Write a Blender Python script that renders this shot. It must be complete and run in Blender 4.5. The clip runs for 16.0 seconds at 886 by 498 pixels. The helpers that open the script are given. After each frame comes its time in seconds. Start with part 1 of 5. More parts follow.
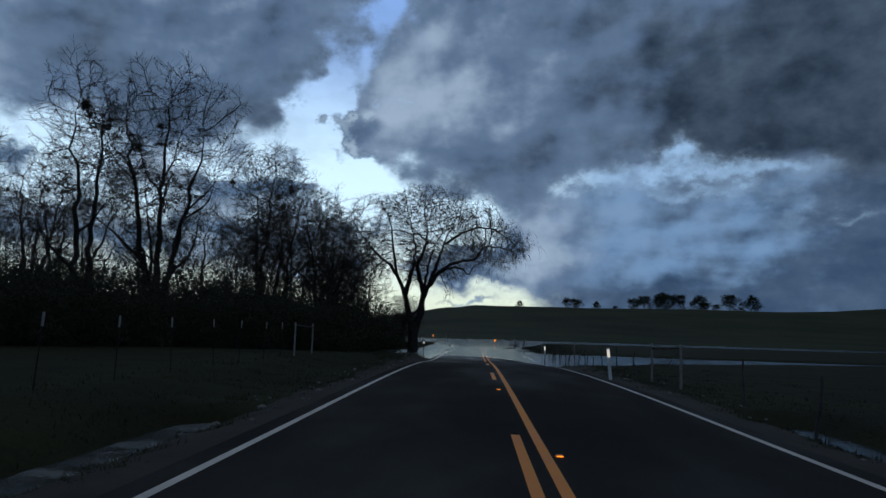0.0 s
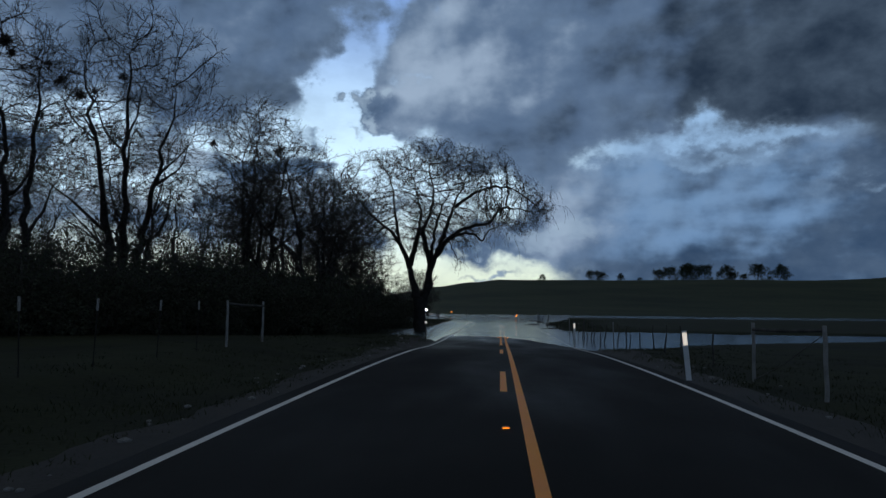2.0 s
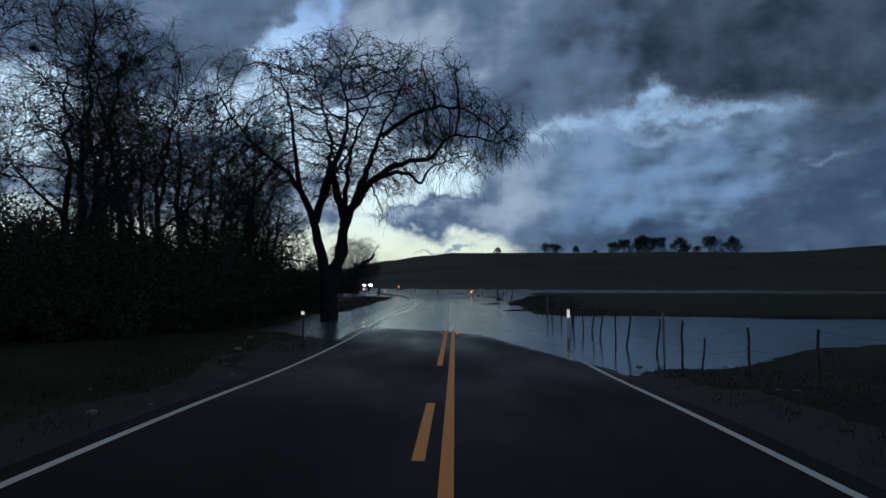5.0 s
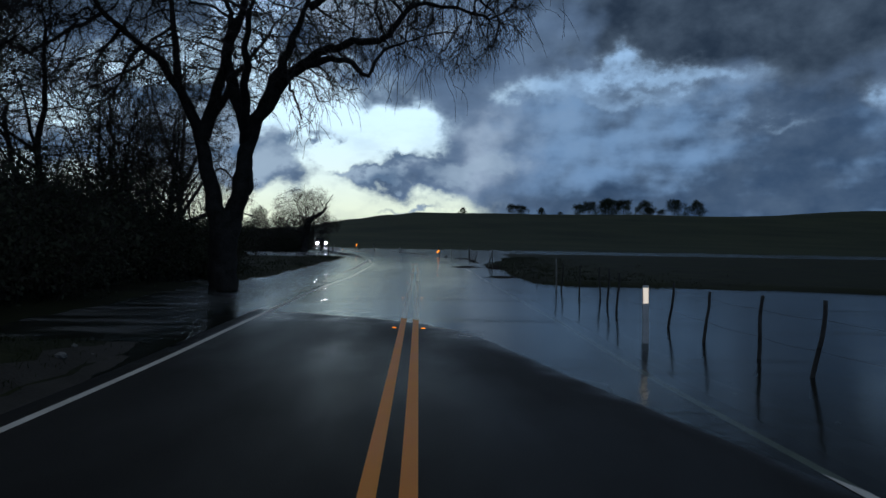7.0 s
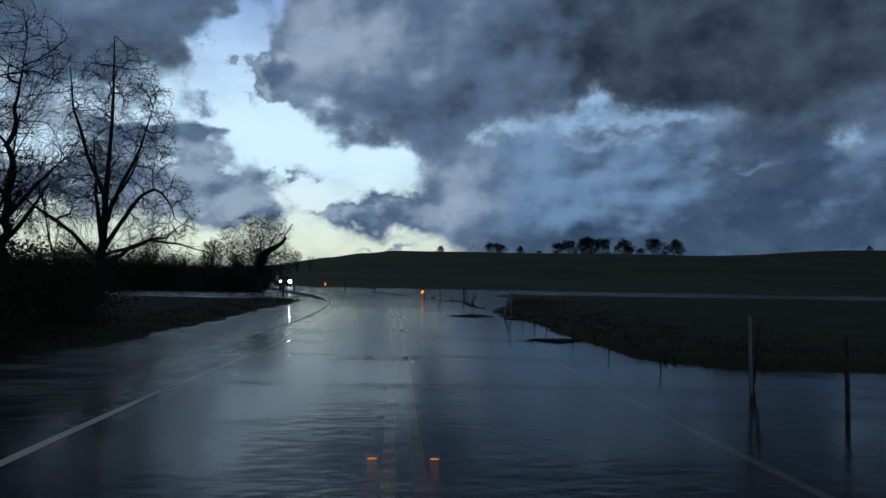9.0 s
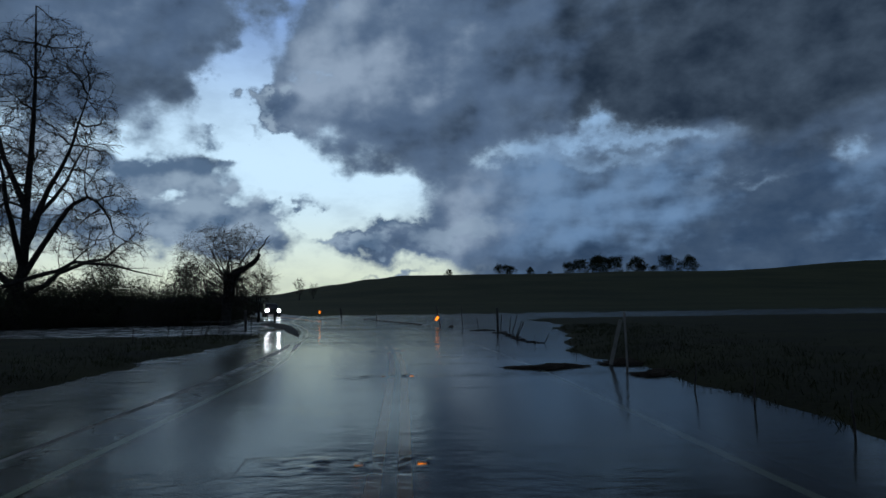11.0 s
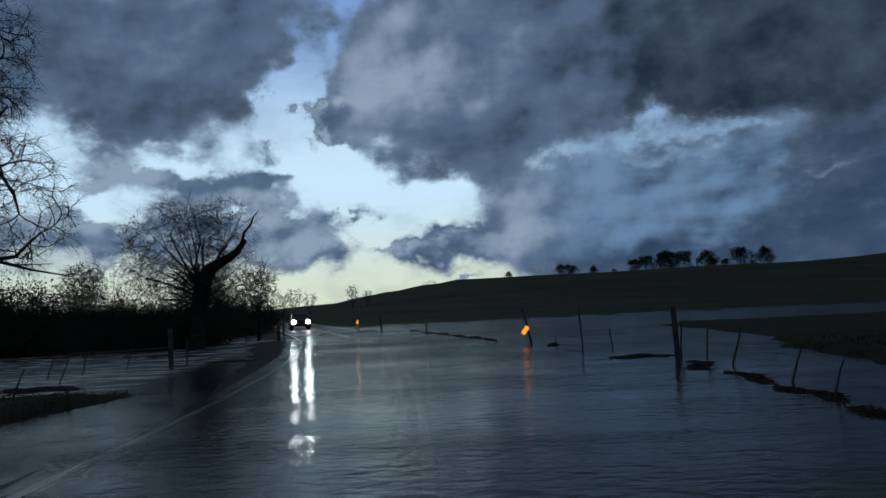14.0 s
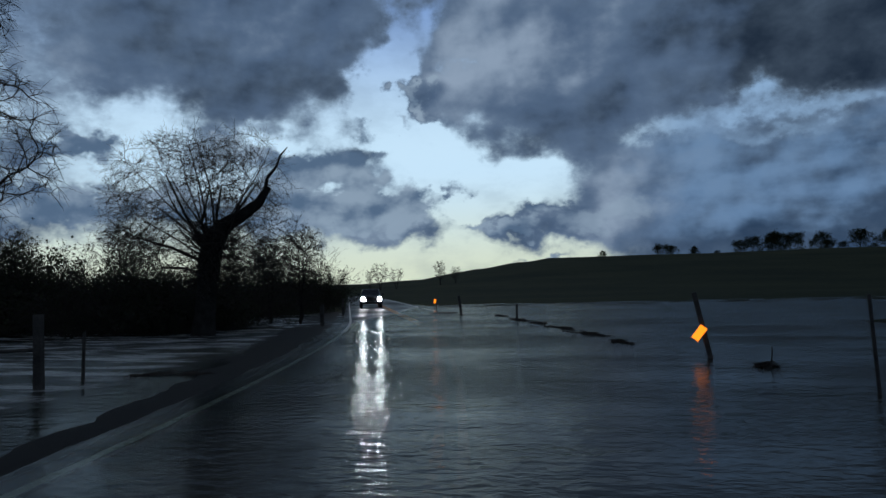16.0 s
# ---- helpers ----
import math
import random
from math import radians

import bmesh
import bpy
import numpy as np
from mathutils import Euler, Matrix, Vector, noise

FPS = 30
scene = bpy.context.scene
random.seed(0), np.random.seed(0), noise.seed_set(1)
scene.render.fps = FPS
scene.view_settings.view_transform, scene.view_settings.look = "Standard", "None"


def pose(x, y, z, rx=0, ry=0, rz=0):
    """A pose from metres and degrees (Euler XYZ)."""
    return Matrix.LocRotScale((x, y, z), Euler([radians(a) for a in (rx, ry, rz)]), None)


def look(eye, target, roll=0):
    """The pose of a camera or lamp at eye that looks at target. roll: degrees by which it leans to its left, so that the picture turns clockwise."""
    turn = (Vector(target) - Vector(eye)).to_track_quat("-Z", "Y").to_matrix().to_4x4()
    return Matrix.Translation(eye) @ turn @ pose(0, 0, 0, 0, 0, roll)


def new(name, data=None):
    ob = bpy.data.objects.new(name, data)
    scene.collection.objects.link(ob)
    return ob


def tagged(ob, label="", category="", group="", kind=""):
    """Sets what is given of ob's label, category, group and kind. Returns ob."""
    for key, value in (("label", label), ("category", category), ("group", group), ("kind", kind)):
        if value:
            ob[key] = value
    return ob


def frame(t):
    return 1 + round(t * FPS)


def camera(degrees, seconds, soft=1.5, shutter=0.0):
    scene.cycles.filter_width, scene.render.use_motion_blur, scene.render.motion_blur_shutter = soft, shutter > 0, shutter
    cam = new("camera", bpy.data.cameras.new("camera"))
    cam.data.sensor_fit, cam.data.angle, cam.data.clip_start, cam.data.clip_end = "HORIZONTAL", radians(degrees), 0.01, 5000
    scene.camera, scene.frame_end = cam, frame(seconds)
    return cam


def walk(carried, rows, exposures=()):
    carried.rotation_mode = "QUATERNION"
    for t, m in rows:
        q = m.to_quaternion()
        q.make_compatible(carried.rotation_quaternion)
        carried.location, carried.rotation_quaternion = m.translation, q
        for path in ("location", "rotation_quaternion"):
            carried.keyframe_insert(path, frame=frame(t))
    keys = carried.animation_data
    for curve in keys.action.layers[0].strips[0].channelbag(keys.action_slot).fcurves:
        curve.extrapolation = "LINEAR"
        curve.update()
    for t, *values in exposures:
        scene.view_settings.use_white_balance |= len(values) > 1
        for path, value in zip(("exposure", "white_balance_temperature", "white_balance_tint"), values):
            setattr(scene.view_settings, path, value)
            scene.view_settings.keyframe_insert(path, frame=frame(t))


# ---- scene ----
cam = camera(65.3, 16.0)

PATH = [
    (0, (-0.65, -3.79, 1.803), (-0.753, -1.806, 2.037), 1.7),
    (0.5, (-0.528, -2.108, 1.808), (-0.633, -0.127, 2.059), 0.9),
    (1, (-0.397, -0.163, 1.832), (-0.52, 1.821, 2.045), 1.0),
    (1.5, (-0.306, 1.979, 1.832), (-0.484, 3.962, 2.021), 0.2),
    (2, (-0.194, 4.331, 1.862), (-0.358, 6.318, 2.025), 0.6),
    (2.5, (-0.081, 6.881, 1.878), (-0.196, 8.87, 2.049), -0.4),
    (3, (0.04, 9.7, 1.88), (-0.037, 11.692, 2.035), 0.1),
    (3.5, (0.132, 12.732, 1.863), (0.075, 14.724, 2.033), -1.0),
    (4, (0.216, 15.417, 1.925), (0.211, 17.415, 2.031), -1.3),
    (6.3, (0.147, 27.567, 1.85), (0.063, 29.564, 1.92), 2.2),
    (6.5, (0.156, 28.827, 1.809), (0.1, 30.826, 1.808), 2.5),
    (7, (0.162, 32.187, 1.664), (0.232, 34.186, 1.639), 1.0),
    (7.5, (0.122, 35.49, 1.522), (0.231, 37.486, 1.479), 0.1),
    (8, (0.006, 38.965, 1.512), (0.123, 40.962, 1.48), -1.5),
    (8.5, (-0.129, 42.618, 1.529), (0.007, 44.613, 1.567), 1.1),
    (10.8, (0.126, 59.568, 1.376), (0.241, 61.559, 1.527), -0.2),
    (11, (0.13, 60.972, 1.355), (0.244, 62.962, 1.515), -0.8),
    (11.5, (0.185, 64.516, 1.302), (0.328, 66.507, 1.429), -0.9),
    (12, (0.222, 67.922, 1.265), (0.345, 69.915, 1.385), -0.4),
    (12.5, (0.255, 70.994, 1.296), (0.378, 72.987, 1.414), -0.8),
    (13, (0.239, 73.957, 1.319), (0.352, 75.95, 1.436), -1.9),
    (13.5, (0.151, 76.82, 1.296), (0.287, 78.809, 1.452), -2.3),
    (14, (0.059, 79.7, 1.308), (0.008, 81.691, 1.486), -2.8),
    (14.5, (-0.025, 82.56, 1.383), (-0.36, 84.529, 1.495), -1.9),
    (15, (-0.187, 85.275, 1.373), (-0.618, 87.224, 1.5), -0.5),
    (15.5, (-0.37, 87.822, 1.342), (-0.745, 89.782, 1.47), -1.2),
    (16, (-0.554, 90.211, 1.398), (-0.868, 92.182, 1.521), -1.3),
]
walk(cam, [(t, look(*p)) for t, *p in PATH], [(0, 0.24), (1.5, 0.22), (4.2, 0.18), (6.3, 0.25), (8.0, 0.20), (8.7, 0.12), (10.8, 0.0), (13.0, -0.04), (16, -0.10)])


# ---- light: dusk sky with broken cloud, lamps that the place has, and glow added to reflectors ----
world = bpy.data.worlds.new("dusk_sky")
scene.world = world
world.use_nodes = True
WT = world.node_tree
WT.nodes.clear()


def wn(kind, **sets):
    n = WT.nodes.new(kind)
    for k, v in sets.items():
        n.inputs[k].default_value = v
    return n


def wm(op, a, b=None, c=None, clamp=False):
    n = WT.nodes.new("ShaderNodeMath")
    n.operation = op
    n.use_clamp = clamp
    for i, v in enumerate((a, b, c)):
        if v is None:
            continue
        if isinstance(v, (int, float)):
            n.inputs[i].default_value = v
        else:
            WT.links.new(v, n.inputs[i])
    return n.outputs[0]


def wmix(fac, a, b):
    n = WT.nodes.new("ShaderNodeMix")
    n.data_type = "RGBA"
    for sock, v in ((n.inputs[0], fac), (n.inputs[6], a), (n.inputs[7], b)):
        if isinstance(v, (int, float)):
            sock.default_value = v
        elif isinstance(v, tuple):
            sock.default_value = (*v, 1)
        else:
            WT.links.new(v, sock)
    return n.outputs[2]


def smooth(v, lo, hi):
    n = WT.nodes.new("ShaderNodeMapRange")
    n.interpolation_type = "SMOOTHSTEP"
    WT.links.new(v, n.inputs[0])
    n.inputs[1].default_value, n.inputs[2].default_value = lo, hi
    return n.outputs[0]


coord = WT.nodes.new("ShaderNodeTexCoord")
sep = WT.nodes.new("ShaderNodeSeparateXYZ")
WT.links.new(coord.outputs["Generated"], sep.inputs[0])
DX, DY, DZ = sep.outputs
AZ0 = wm("MULTIPLY", wm("ARCTAN2", DX, DY), 57.2958)
EL0 = wm("MULTIPLY", wm("ARCSINE", DZ), 57.2958)


def wnoise(scale, detail, rough, sx=1.0, sy=1.0, seed=0.0, oa=0.0, oe=0.0):
    """Noise over the sky in degrees of bearing and height, shifted by oa and oe."""
    c = WT.nodes.new("ShaderNodeCombineXYZ")
    WT.links.new(wm("MULTIPLY", wm("ADD", AZ0, oa), sx), c.inputs[0])
    WT.links.new(wm("MULTIPLY", wm("ADD", EL0, oe), sy), c.inputs[1])
    c.inputs[2].default_value = seed
    n = wn("ShaderNodeTexNoise", Scale=scale, Detail=detail, Roughness=rough)
    WT.links.new(c.outputs[0], n.inputs["Vector"])
    return n.outputs["Fac"]


def billow(scale, detail, rough, seed, oa, oe):
    """Relief of the cloud: how much denser it is here than a little further from the light."""
    return wm("SUBTRACT", wnoise(scale, detail, rough, 1, 1.35, seed), wnoise(scale, detail, rough, 1, 1.35, seed, oa, oe))


def total(items):
    out = items[0]
    for i in items[1:]:
        out = wm("ADD", out, i)
    return out


# ragged edges: bearing and height are shifted by noise before the cloud shapes are laid out
warp_a = wm("SUBTRACT", wnoise(0.20, 5, 0.52, 1, 1.3, 3.1), 0.5)
warp_e = wm("SUBTRACT", wnoise(0.22, 5, 0.52, 1, 1.3, 9.7), 0.5)
fray_a = wm("SUBTRACT", wnoise(0.62, 5, 0.58, 1, 1.2, 23.1), 0.5)
fray_e = wm("SUBTRACT", wnoise(0.62, 5, 0.58, 1, 1.2, 29.7), 0.5)
AZ = total([AZ0, wm("MULTIPLY", warp_a, 8.0), wm("MULTIPLY", fray_a, 3.6)])
EL = total([EL0, wm("MULTIPLY", warp_e, 5.0), wm("MULTIPLY", fray_e, 2.6)])


calm_a = wm("SUBTRACT", wnoise(0.11, 2, 0.4, 1, 1.3, 13.1), 0.5)
calm_e = wm("SUBTRACT", wnoise(0.12, 2, 0.4, 1, 1.3, 19.7), 0.5)
AZ_CALM = wm("ADD", AZ0, wm("MULTIPLY", calm_a, 9.0))
EL_CALM = wm("ADD", EL0, wm("MULTIPLY", calm_e, 5.0))


def glow(a, e, sa, se, turn=0.0, power=1.0):
    return patch(a, e, sa, se, turn, power, AZ_CALM, EL_CALM)


def patch(a, e, sa, se, turn=0.0, power=1.0, bearing=AZ, height=EL):
    """A soft oval of the sky around bearing a and height e, leaning by turn degrees."""
    c, s = math.cos(radians(turn)), math.sin(radians(turn))
    da, de = wm("SUBTRACT", bearing, a), wm("SUBTRACT", height, e)
    u = wm("DIVIDE", wm("ADD", wm("MULTIPLY", da, c), wm("MULTIPLY", de, s)), sa)
    v = wm("DIVIDE", wm("SUBTRACT", wm("MULTIPLY", de, c), wm("MULTIPLY", da, s)), se)
    r2 = wm("ADD", wm("MULTIPLY", u, u), wm("MULTIPLY", v, v))
    return wm("MULTIPLY", wm("POWER", 2.718, wm("MULTIPLY", r2, -1.0)), power)


# openings in the cloud deck
gaps = total([patch(-9.6, 13.4, 1.0, 0.7, 20, 0.5), patch(-8.0, 18.4, 1.2, 0.7, 40, 0.34), patch(-17.5, 7.8, 8.0, 3.4, 0, 0.9), patch(-33.0, 7.2, 10.0, 3.6, 0, 0.8), patch(-11.5, 12.6, 6.5, 2.2, -12), patch(-3.6, 8.9, 5.2, 2.0, -10), patch(-7.5, 7.2, 4.0, 2.8), patch(-14.2, 16.8, 1.8, 3.0), patch(-12.2, 21.0, 1.3, 3.0, 0, 0.55),
              patch(-8.0, 26.0, 2.2, 2.4, 0, 0.9), patch(-12.6, 18.6, 1.6, 1.6, 0, 0.6), patch(-9.6, 21.6, 1.3, 2.4, -20, 0.5), patch(-23.0, 11.8, 4.0, 1.4, 6, 0.85), patch(-33.5, 12.8, 4.4, 3.0), patch(-14.6, 8.4, 1.2, 0.6, 0, 0.7),
              patch(15.9, 14.6, 1.2, 1.1, 15, 0.60), patch(14.0, 13.2, 3.6, 0.9, 0, 0.46), patch(10.0, 12.2, 2.8, 0.8, 0, 0.46), patch(21.5, 12.8, 4.2, 0.8, -4, 0.52), patch(34.6, 10.8, 1.2, 0.9, 0, 0.36), patch(17.0, 11.4, 5.0, 0.6, 0, 0.24), patch(27.0, 9.4, 4.0, 0.5, 0, 0.20), patch(-46, 17, 6, 5, 0, 0.7)])
# separate clouds that float in front of them
puffs = total([patch(-23.0, 6.5, 5.6, 1.5, 0, 1.2), patch(-20.8, 10.3, 4.2, 1.5, 8, 1.0), patch(-15.6, 8.6, 2.8, 1.4, -30, 1.1), patch(-12.9, 6.9, 3.2, 1.9, 0, 1.25), patch(-26.5, 11.2, 3.0, 1.1, 0, 0.8), patch(-17.5, 6.6, 2.6, 1.0, 0, 0.9),
               patch(-8.8, 8.6, 1.7, 0.5, 12, 1.0), patch(-6.4, 5.4, 1.5, 0.5, 0, 0.9), patch(-2.4, 5.2, 2.2, 0.5, 3, 0.9), patch(0.0, 6.4, 1.3, 0.5, 0, 0.6), patch(4.4, 5.8, 3.4, 1.2, 0, 0.8), patch(-0.8, 2.5, 4.0, 0.35, 3, 0.6),
               patch(-9.4, 16.6, 1.1, 0.8, 25, 0.9), patch(-10.8, 15.0, 1.5, 0.5, -22, 0.8), patch(-11.8, 16.2, 0.8, 0.4, 30, 0.6), patch(-12.4, 13.8, 1.1, 0.35, -15, 0.5), patch(-18.8, 8.8, 1.8, 0.8, 0, 0.8), patch(-24.5, 11.6, 3.0, 0.9, 4, 0.45), patch(-13.6, 11.6, 1.7, 0.5, 10, 0.6), patch(-21.5, 8.4, 3.2, 1.2, 5, 0.7), patch(-15.4, 13.6, 1.4, 0.6, -20, 0.6), patch(-36.5, 6.6, 6.0, 1.1, 0, 1.1), patch(-36.5, 10.9, 2.4, 0.9, 0, 0.9), patch(-30.0, 7.4, 2.6, 0.8, 0, 0.9)])
gaps = wm("MINIMUM", gaps, 1.0)
puffs = wm("MULTIPLY", puffs, wm("MULTIPLY_ADD", wnoise(0.34, 5, 0.58, 1, 1.5, 61.0), 2.4, -0.25))
fine = wm("SUBTRACT", wnoise(0.27, 6, 0.55, 1, 1.4, 5.0), 0.5)
edge = wm("MULTIPLY_ADD", smooth(gaps, 0.04, 0.32), 0.95, 0.50)
opened = wm("ADD", wm("SUBTRACT", gaps, puffs), wm("MULTIPLY", fine, edge))
low_band = wm("MULTIPLY", wm("SUBTRACT", 1.0, smooth(EL, 2.6, 5.0)), wm("SUBTRACT", 1.0, smooth(AZ, 1.0, 8.0)))
low_band = wm("MULTIPLY", low_band, smooth(AZ0, -75.0, -45.0))
opened = wm("ADD", opened, wm("MULTIPLY", low_band, 0.85))
veil = wm("MULTIPLY_ADD", smooth(wnoise(0.16, 5, 0.6, 1, 2.0, 51.0), 0.34, 0.60), 0.19, 0.81)
GAP = wm("MULTIPLY", smooth(opened, 0.06, 0.72), veil)

# colour of the clear sky behind: cream at the horizon, pale blue above
clear = wmix(smooth(EL0, 1.0, 10.5), (0.75, 0.79, 0.62), (0.65, 0.84, 1.0))
clear = wmix(smooth(EL0, 11.0, 25.0), clear, (0.22, 0.36, 0.68))
clear = wmix(wm("MULTIPLY", smooth(AZ0, 4.0, 11.0), 0.85), clear, (0.23, 0.37, 0.58))
# colour of the cloud: heavy slate bases, paler billows towards the opening
body = wm("SUBTRACT", wnoise(0.060, 3, 0.42, 1, 1.7, 1.3), 0.5)
relief = billow(0.10, 4, 0.44, 4.4, 2.0, -1.3)
lumps = billow(0.26, 4, 0.46, 7.7, 0.9, -0.7)
dark = total([glow(28, 16.2, 11, 2.6, 2, 0.30), glow(32, 20.0, 17, 5.0, 0, 0.50), glow(30, 17.0, 13, 2.2, 2, 0.25), glow(34, 24.0, 16, 5.0, 0, 0.20), glow(31, 19.0, 15, 5.5, 0, 0.42), glow(16, 19.5, 9, 4.5, 0, 0.16), glow(22, 17.0, 6, 2.5, 0, 0.12), glow(42, 14.0, 9, 8, 0, 0.22), glow(58, 15.0, 14, 16, 0, 0.30), glow(28, 25.0, 14, 5, 0, 0.16),
              glow(2.5, 13.6, 6.0, 2.2, -6, 0.17), glow(20, 17.5, 5.0, 3.2, 0, 0.18), glow(-1.0, 12.0, 3.5, 1.0, -10, 0.12), glow(-21, 16.4, 6.5, 2.8, 0, 0.26), glow(-31, 19, 8, 4, 0, 0.16), glow(16, 17.0, 4.0, 1.8, 0, 0.08)])
pale = total([glow(-7.0, 16.6, 1.8, 3.0, 0, 0.16), glow(-2.0, 19.5, 8.0, 4.5, 0, 0.26), glow(-4.0, 20.5, 6.0, 4.5, 0, 0.24), glow(-7.0, 17.0, 5.0, 4.0, 10, 0.20), glow(1.0, 20.0, 7.0, 3.0, 15, 0.12), glow(6.0, 7.4, 4.2, 3.2, 0, 0.30), glow(11, 9.0, 8.0, 3.0, 0, 0.14),
              glow(7.0, 17.2, 3.6, 1.0, 25, 0.24), glow(10, 23.0, 8, 3, 20, 0.14), glow(-27, 23, 3, 5, 20, 0.16), glow(14, 13.6, 8, 1.4, 0, 0.12)])
shade = total([wm("MULTIPLY", body, 0.70), wm("MULTIPLY", relief, 1.55), wm("MULTIPLY", lumps, 0.85), wm("MULTIPLY", billow(0.17, 5, 0.5, 33.0, 1.3, -0.9), 0.5), wm("MULTIPLY", billow(0.55, 4, 0.5, 2.2, 0.45, -0.35), 0.30), pale])
shade = wm("ADD", wm("SUBTRACT", shade, dark), 0.44)
cloud = wmix(smooth(shade, -0.22, 0.58), (0.012, 0.022, 0.041), (0.078, 0.122, 0.205))
cloud = wmix(smooth(shade, 0.48, 1.25), cloud, (0.30, 0.37, 0.48))
# low on the far side it lies in long blue layers
strata = wm("ADD", wnoise(0.13, 4, 0.50, 0.42, 2.2, 6.0), wm("MULTIPLY", wm("SUBTRACT", shade, 0.44), 0.85))
strata = wm("SUBTRACT", strata, total([patch(29, 3.0, 16, 1.6, 0, 0.30), patch(27, 10.6, 7, 0.8, -4, 0.18), patch(38, 6, 6, 6, 0, 0.08)]))
EL_BASE = wm("ADD", EL, wm("MULTIPLY", wm("MAXIMUM", wm("SUBTRACT", AZ, 17.0), 0.0), 0.13))
blue_side = wm("MULTIPLY", smooth(AZ, 5.0, 13.0), wm("SUBTRACT", 1.0, smooth(EL_BASE, 11.2, 14.2)))
cloud = wmix(wm("MULTIPLY", blue_side, 0.88), cloud, wmix(smooth(strata, 0.24, 0.80), (0.021, 0.046, 0.096), (0.145, 0.250, 0.420)))
rim = wm("MULTIPLY", smooth(opened, -0.18, 0.25), 0.34)
cloud = wmix(rim, cloud, (0.20, 0.27, 0.37))
cloud = wmix(wm("MULTIPLY", smooth(puffs, 0.1, 0.6), wm("MULTIPLY_ADD", smooth(AZ0, -5.0, 3.0), -0.35, 0.90)), cloud, wmix(smooth(wm("ADD", shade, wm("MULTIPLY", lumps, 0.9)), 0.16, 0.72), (0.100, 0.158, 0.250), (0.300, 0.380, 0.480)))
sky = wmix(GAP, cloud, clear)
# overhead the deck is closed and even
sky = wmix(smooth(EL0, 27.0, 48.0), sky, wmix(smooth(body, -0.15, 0.15), (0.076, 0.084, 0.096), (0.128, 0.138, 0.150)))
# the air itself, with the sun just down in the direction of the opening
air = WT.nodes.new("ShaderNodeTexSky")
air.sky_type = "NISHITA"
air.sun_disc = False
air.sun_elevation, air.sun_rotation = radians(1.0), radians(-14.0)
bg_cloud, bg_air, both = wn("ShaderNodeBackground", Strength=1.0), wn("ShaderNodeBackground", Strength=0.00004), WT.nodes.new("ShaderNodeAddShader")
tint = WT.nodes.new("ShaderNodeMix")
tint.data_type, tint.blend_type = "RGBA", "MULTIPLY"
tint.inputs[0].default_value = 1.0
WT.links.new(sky, tint.inputs[6])
tint.inputs[7].default_value = (0.94, 1.0, 1.03, 1)
WT.links.new(tint.outputs[2], bg_cloud.inputs[0])
WT.links.new(air.outputs[0], bg_air.inputs[0])
WT.links.new(bg_cloud.outputs[0], both.inputs[0])
WT.links.new(bg_air.outputs[0], both.inputs[1])
WT.links.new(both.outputs[0], WT.nodes.new("ShaderNodeOutputWorld").inputs[0])


# ---- materials ----
def material(name, low, high, rough=0.85, scale=4.0, bump=0.3, fine=40.0, metal=0.0, spec=0.3, coat=0.0, island=0.0):
    """A surface whose colour wanders between two tones at a coarse and a fine scale, with relief."""
    m = bpy.data.materials.new(name)
    m.use_nodes = True
    t = m.node_tree
    p = t.nodes["Principled BSDF"]
    tc = t.nodes.new("ShaderNodeTexCoord")
    a, b = t.nodes.new("ShaderNodeTexNoise"), t.nodes.new("ShaderNodeTexNoise")
    a.inputs["Scale"].default_value, a.inputs["Detail"].default_value = scale, 5
    b.inputs["Scale"].default_value, b.inputs["Detail"].default_value = fine, 4
    for n in (a, b):
        t.links.new(tc.outputs["Object"], n.inputs["Vector"])
    add = t.nodes.new("ShaderNodeMath")
    add.operation = "MULTIPLY_ADD"
    t.links.new(b.outputs["Fac"], add.inputs[0])
    add.inputs[1].default_value = 0.5
    half = t.nodes.new("ShaderNodeMath")
    half.operation = "MULTIPLY_ADD"
    t.links.new(a.outputs["Fac"], half.inputs[0])
    half.inputs[1].default_value, half.inputs[2].default_value = 0.9, -0.2
    t.links.new(half.outputs[0], add.inputs[2])
    ramp = t.nodes.new("ShaderNodeValToRGB")
    ramp.color_ramp.elements[0].position, ramp.color_ramp.elements[1].position = 0.25, 0.75
    ramp.color_ramp.elements[0].color, ramp.color_ramp.elements[1].color = (*low, 1), (*high, 1)
    t.links.new(add.outputs[0], ramp.inputs[0])
    t.links.new(ramp.outputs[0], p.inputs["Base Color"])
    rr = t.nodes.new("ShaderNodeMapRange")
    t.links.new(a.outputs["Fac"], rr.inputs[0])
    rr.inputs[3].default_value, rr.inputs[4].default_value = max(0.03, rough - 0.15), min(1.0, rough + 0.1)
    t.links.new(rr.outputs[0], p.inputs["Roughness"])
    bp = t.nodes.new("ShaderNodeBump")
    bp.inputs["Strength"].default_value, bp.inputs["Distance"].default_value = bump, 0.02
    t.links.new(add.outputs[0], bp.inputs["Height"])
    t.links.new(bp.outputs[0], p.inputs["Normal"])
    p.inputs["Metallic"].default_value = metal
    p.inputs["Specular IOR Level"].default_value = spec
    p.inputs["Coat Weight"].default_value = coat
    return m


def glow_material(name, colour, strength):
    m = bpy.data.materials.new(name)
    m.use_nodes = True
    p = m.node_tree.nodes["Principled BSDF"]
    p.inputs["Base Color"].default_value = (*colour, 1)
    p.inputs["Emission Color"].default_value = (*colour, 1)
    p.inputs["Emission Strength"].default_value = strength
    p.inputs["Roughness"].default_value = 0.25
    return m


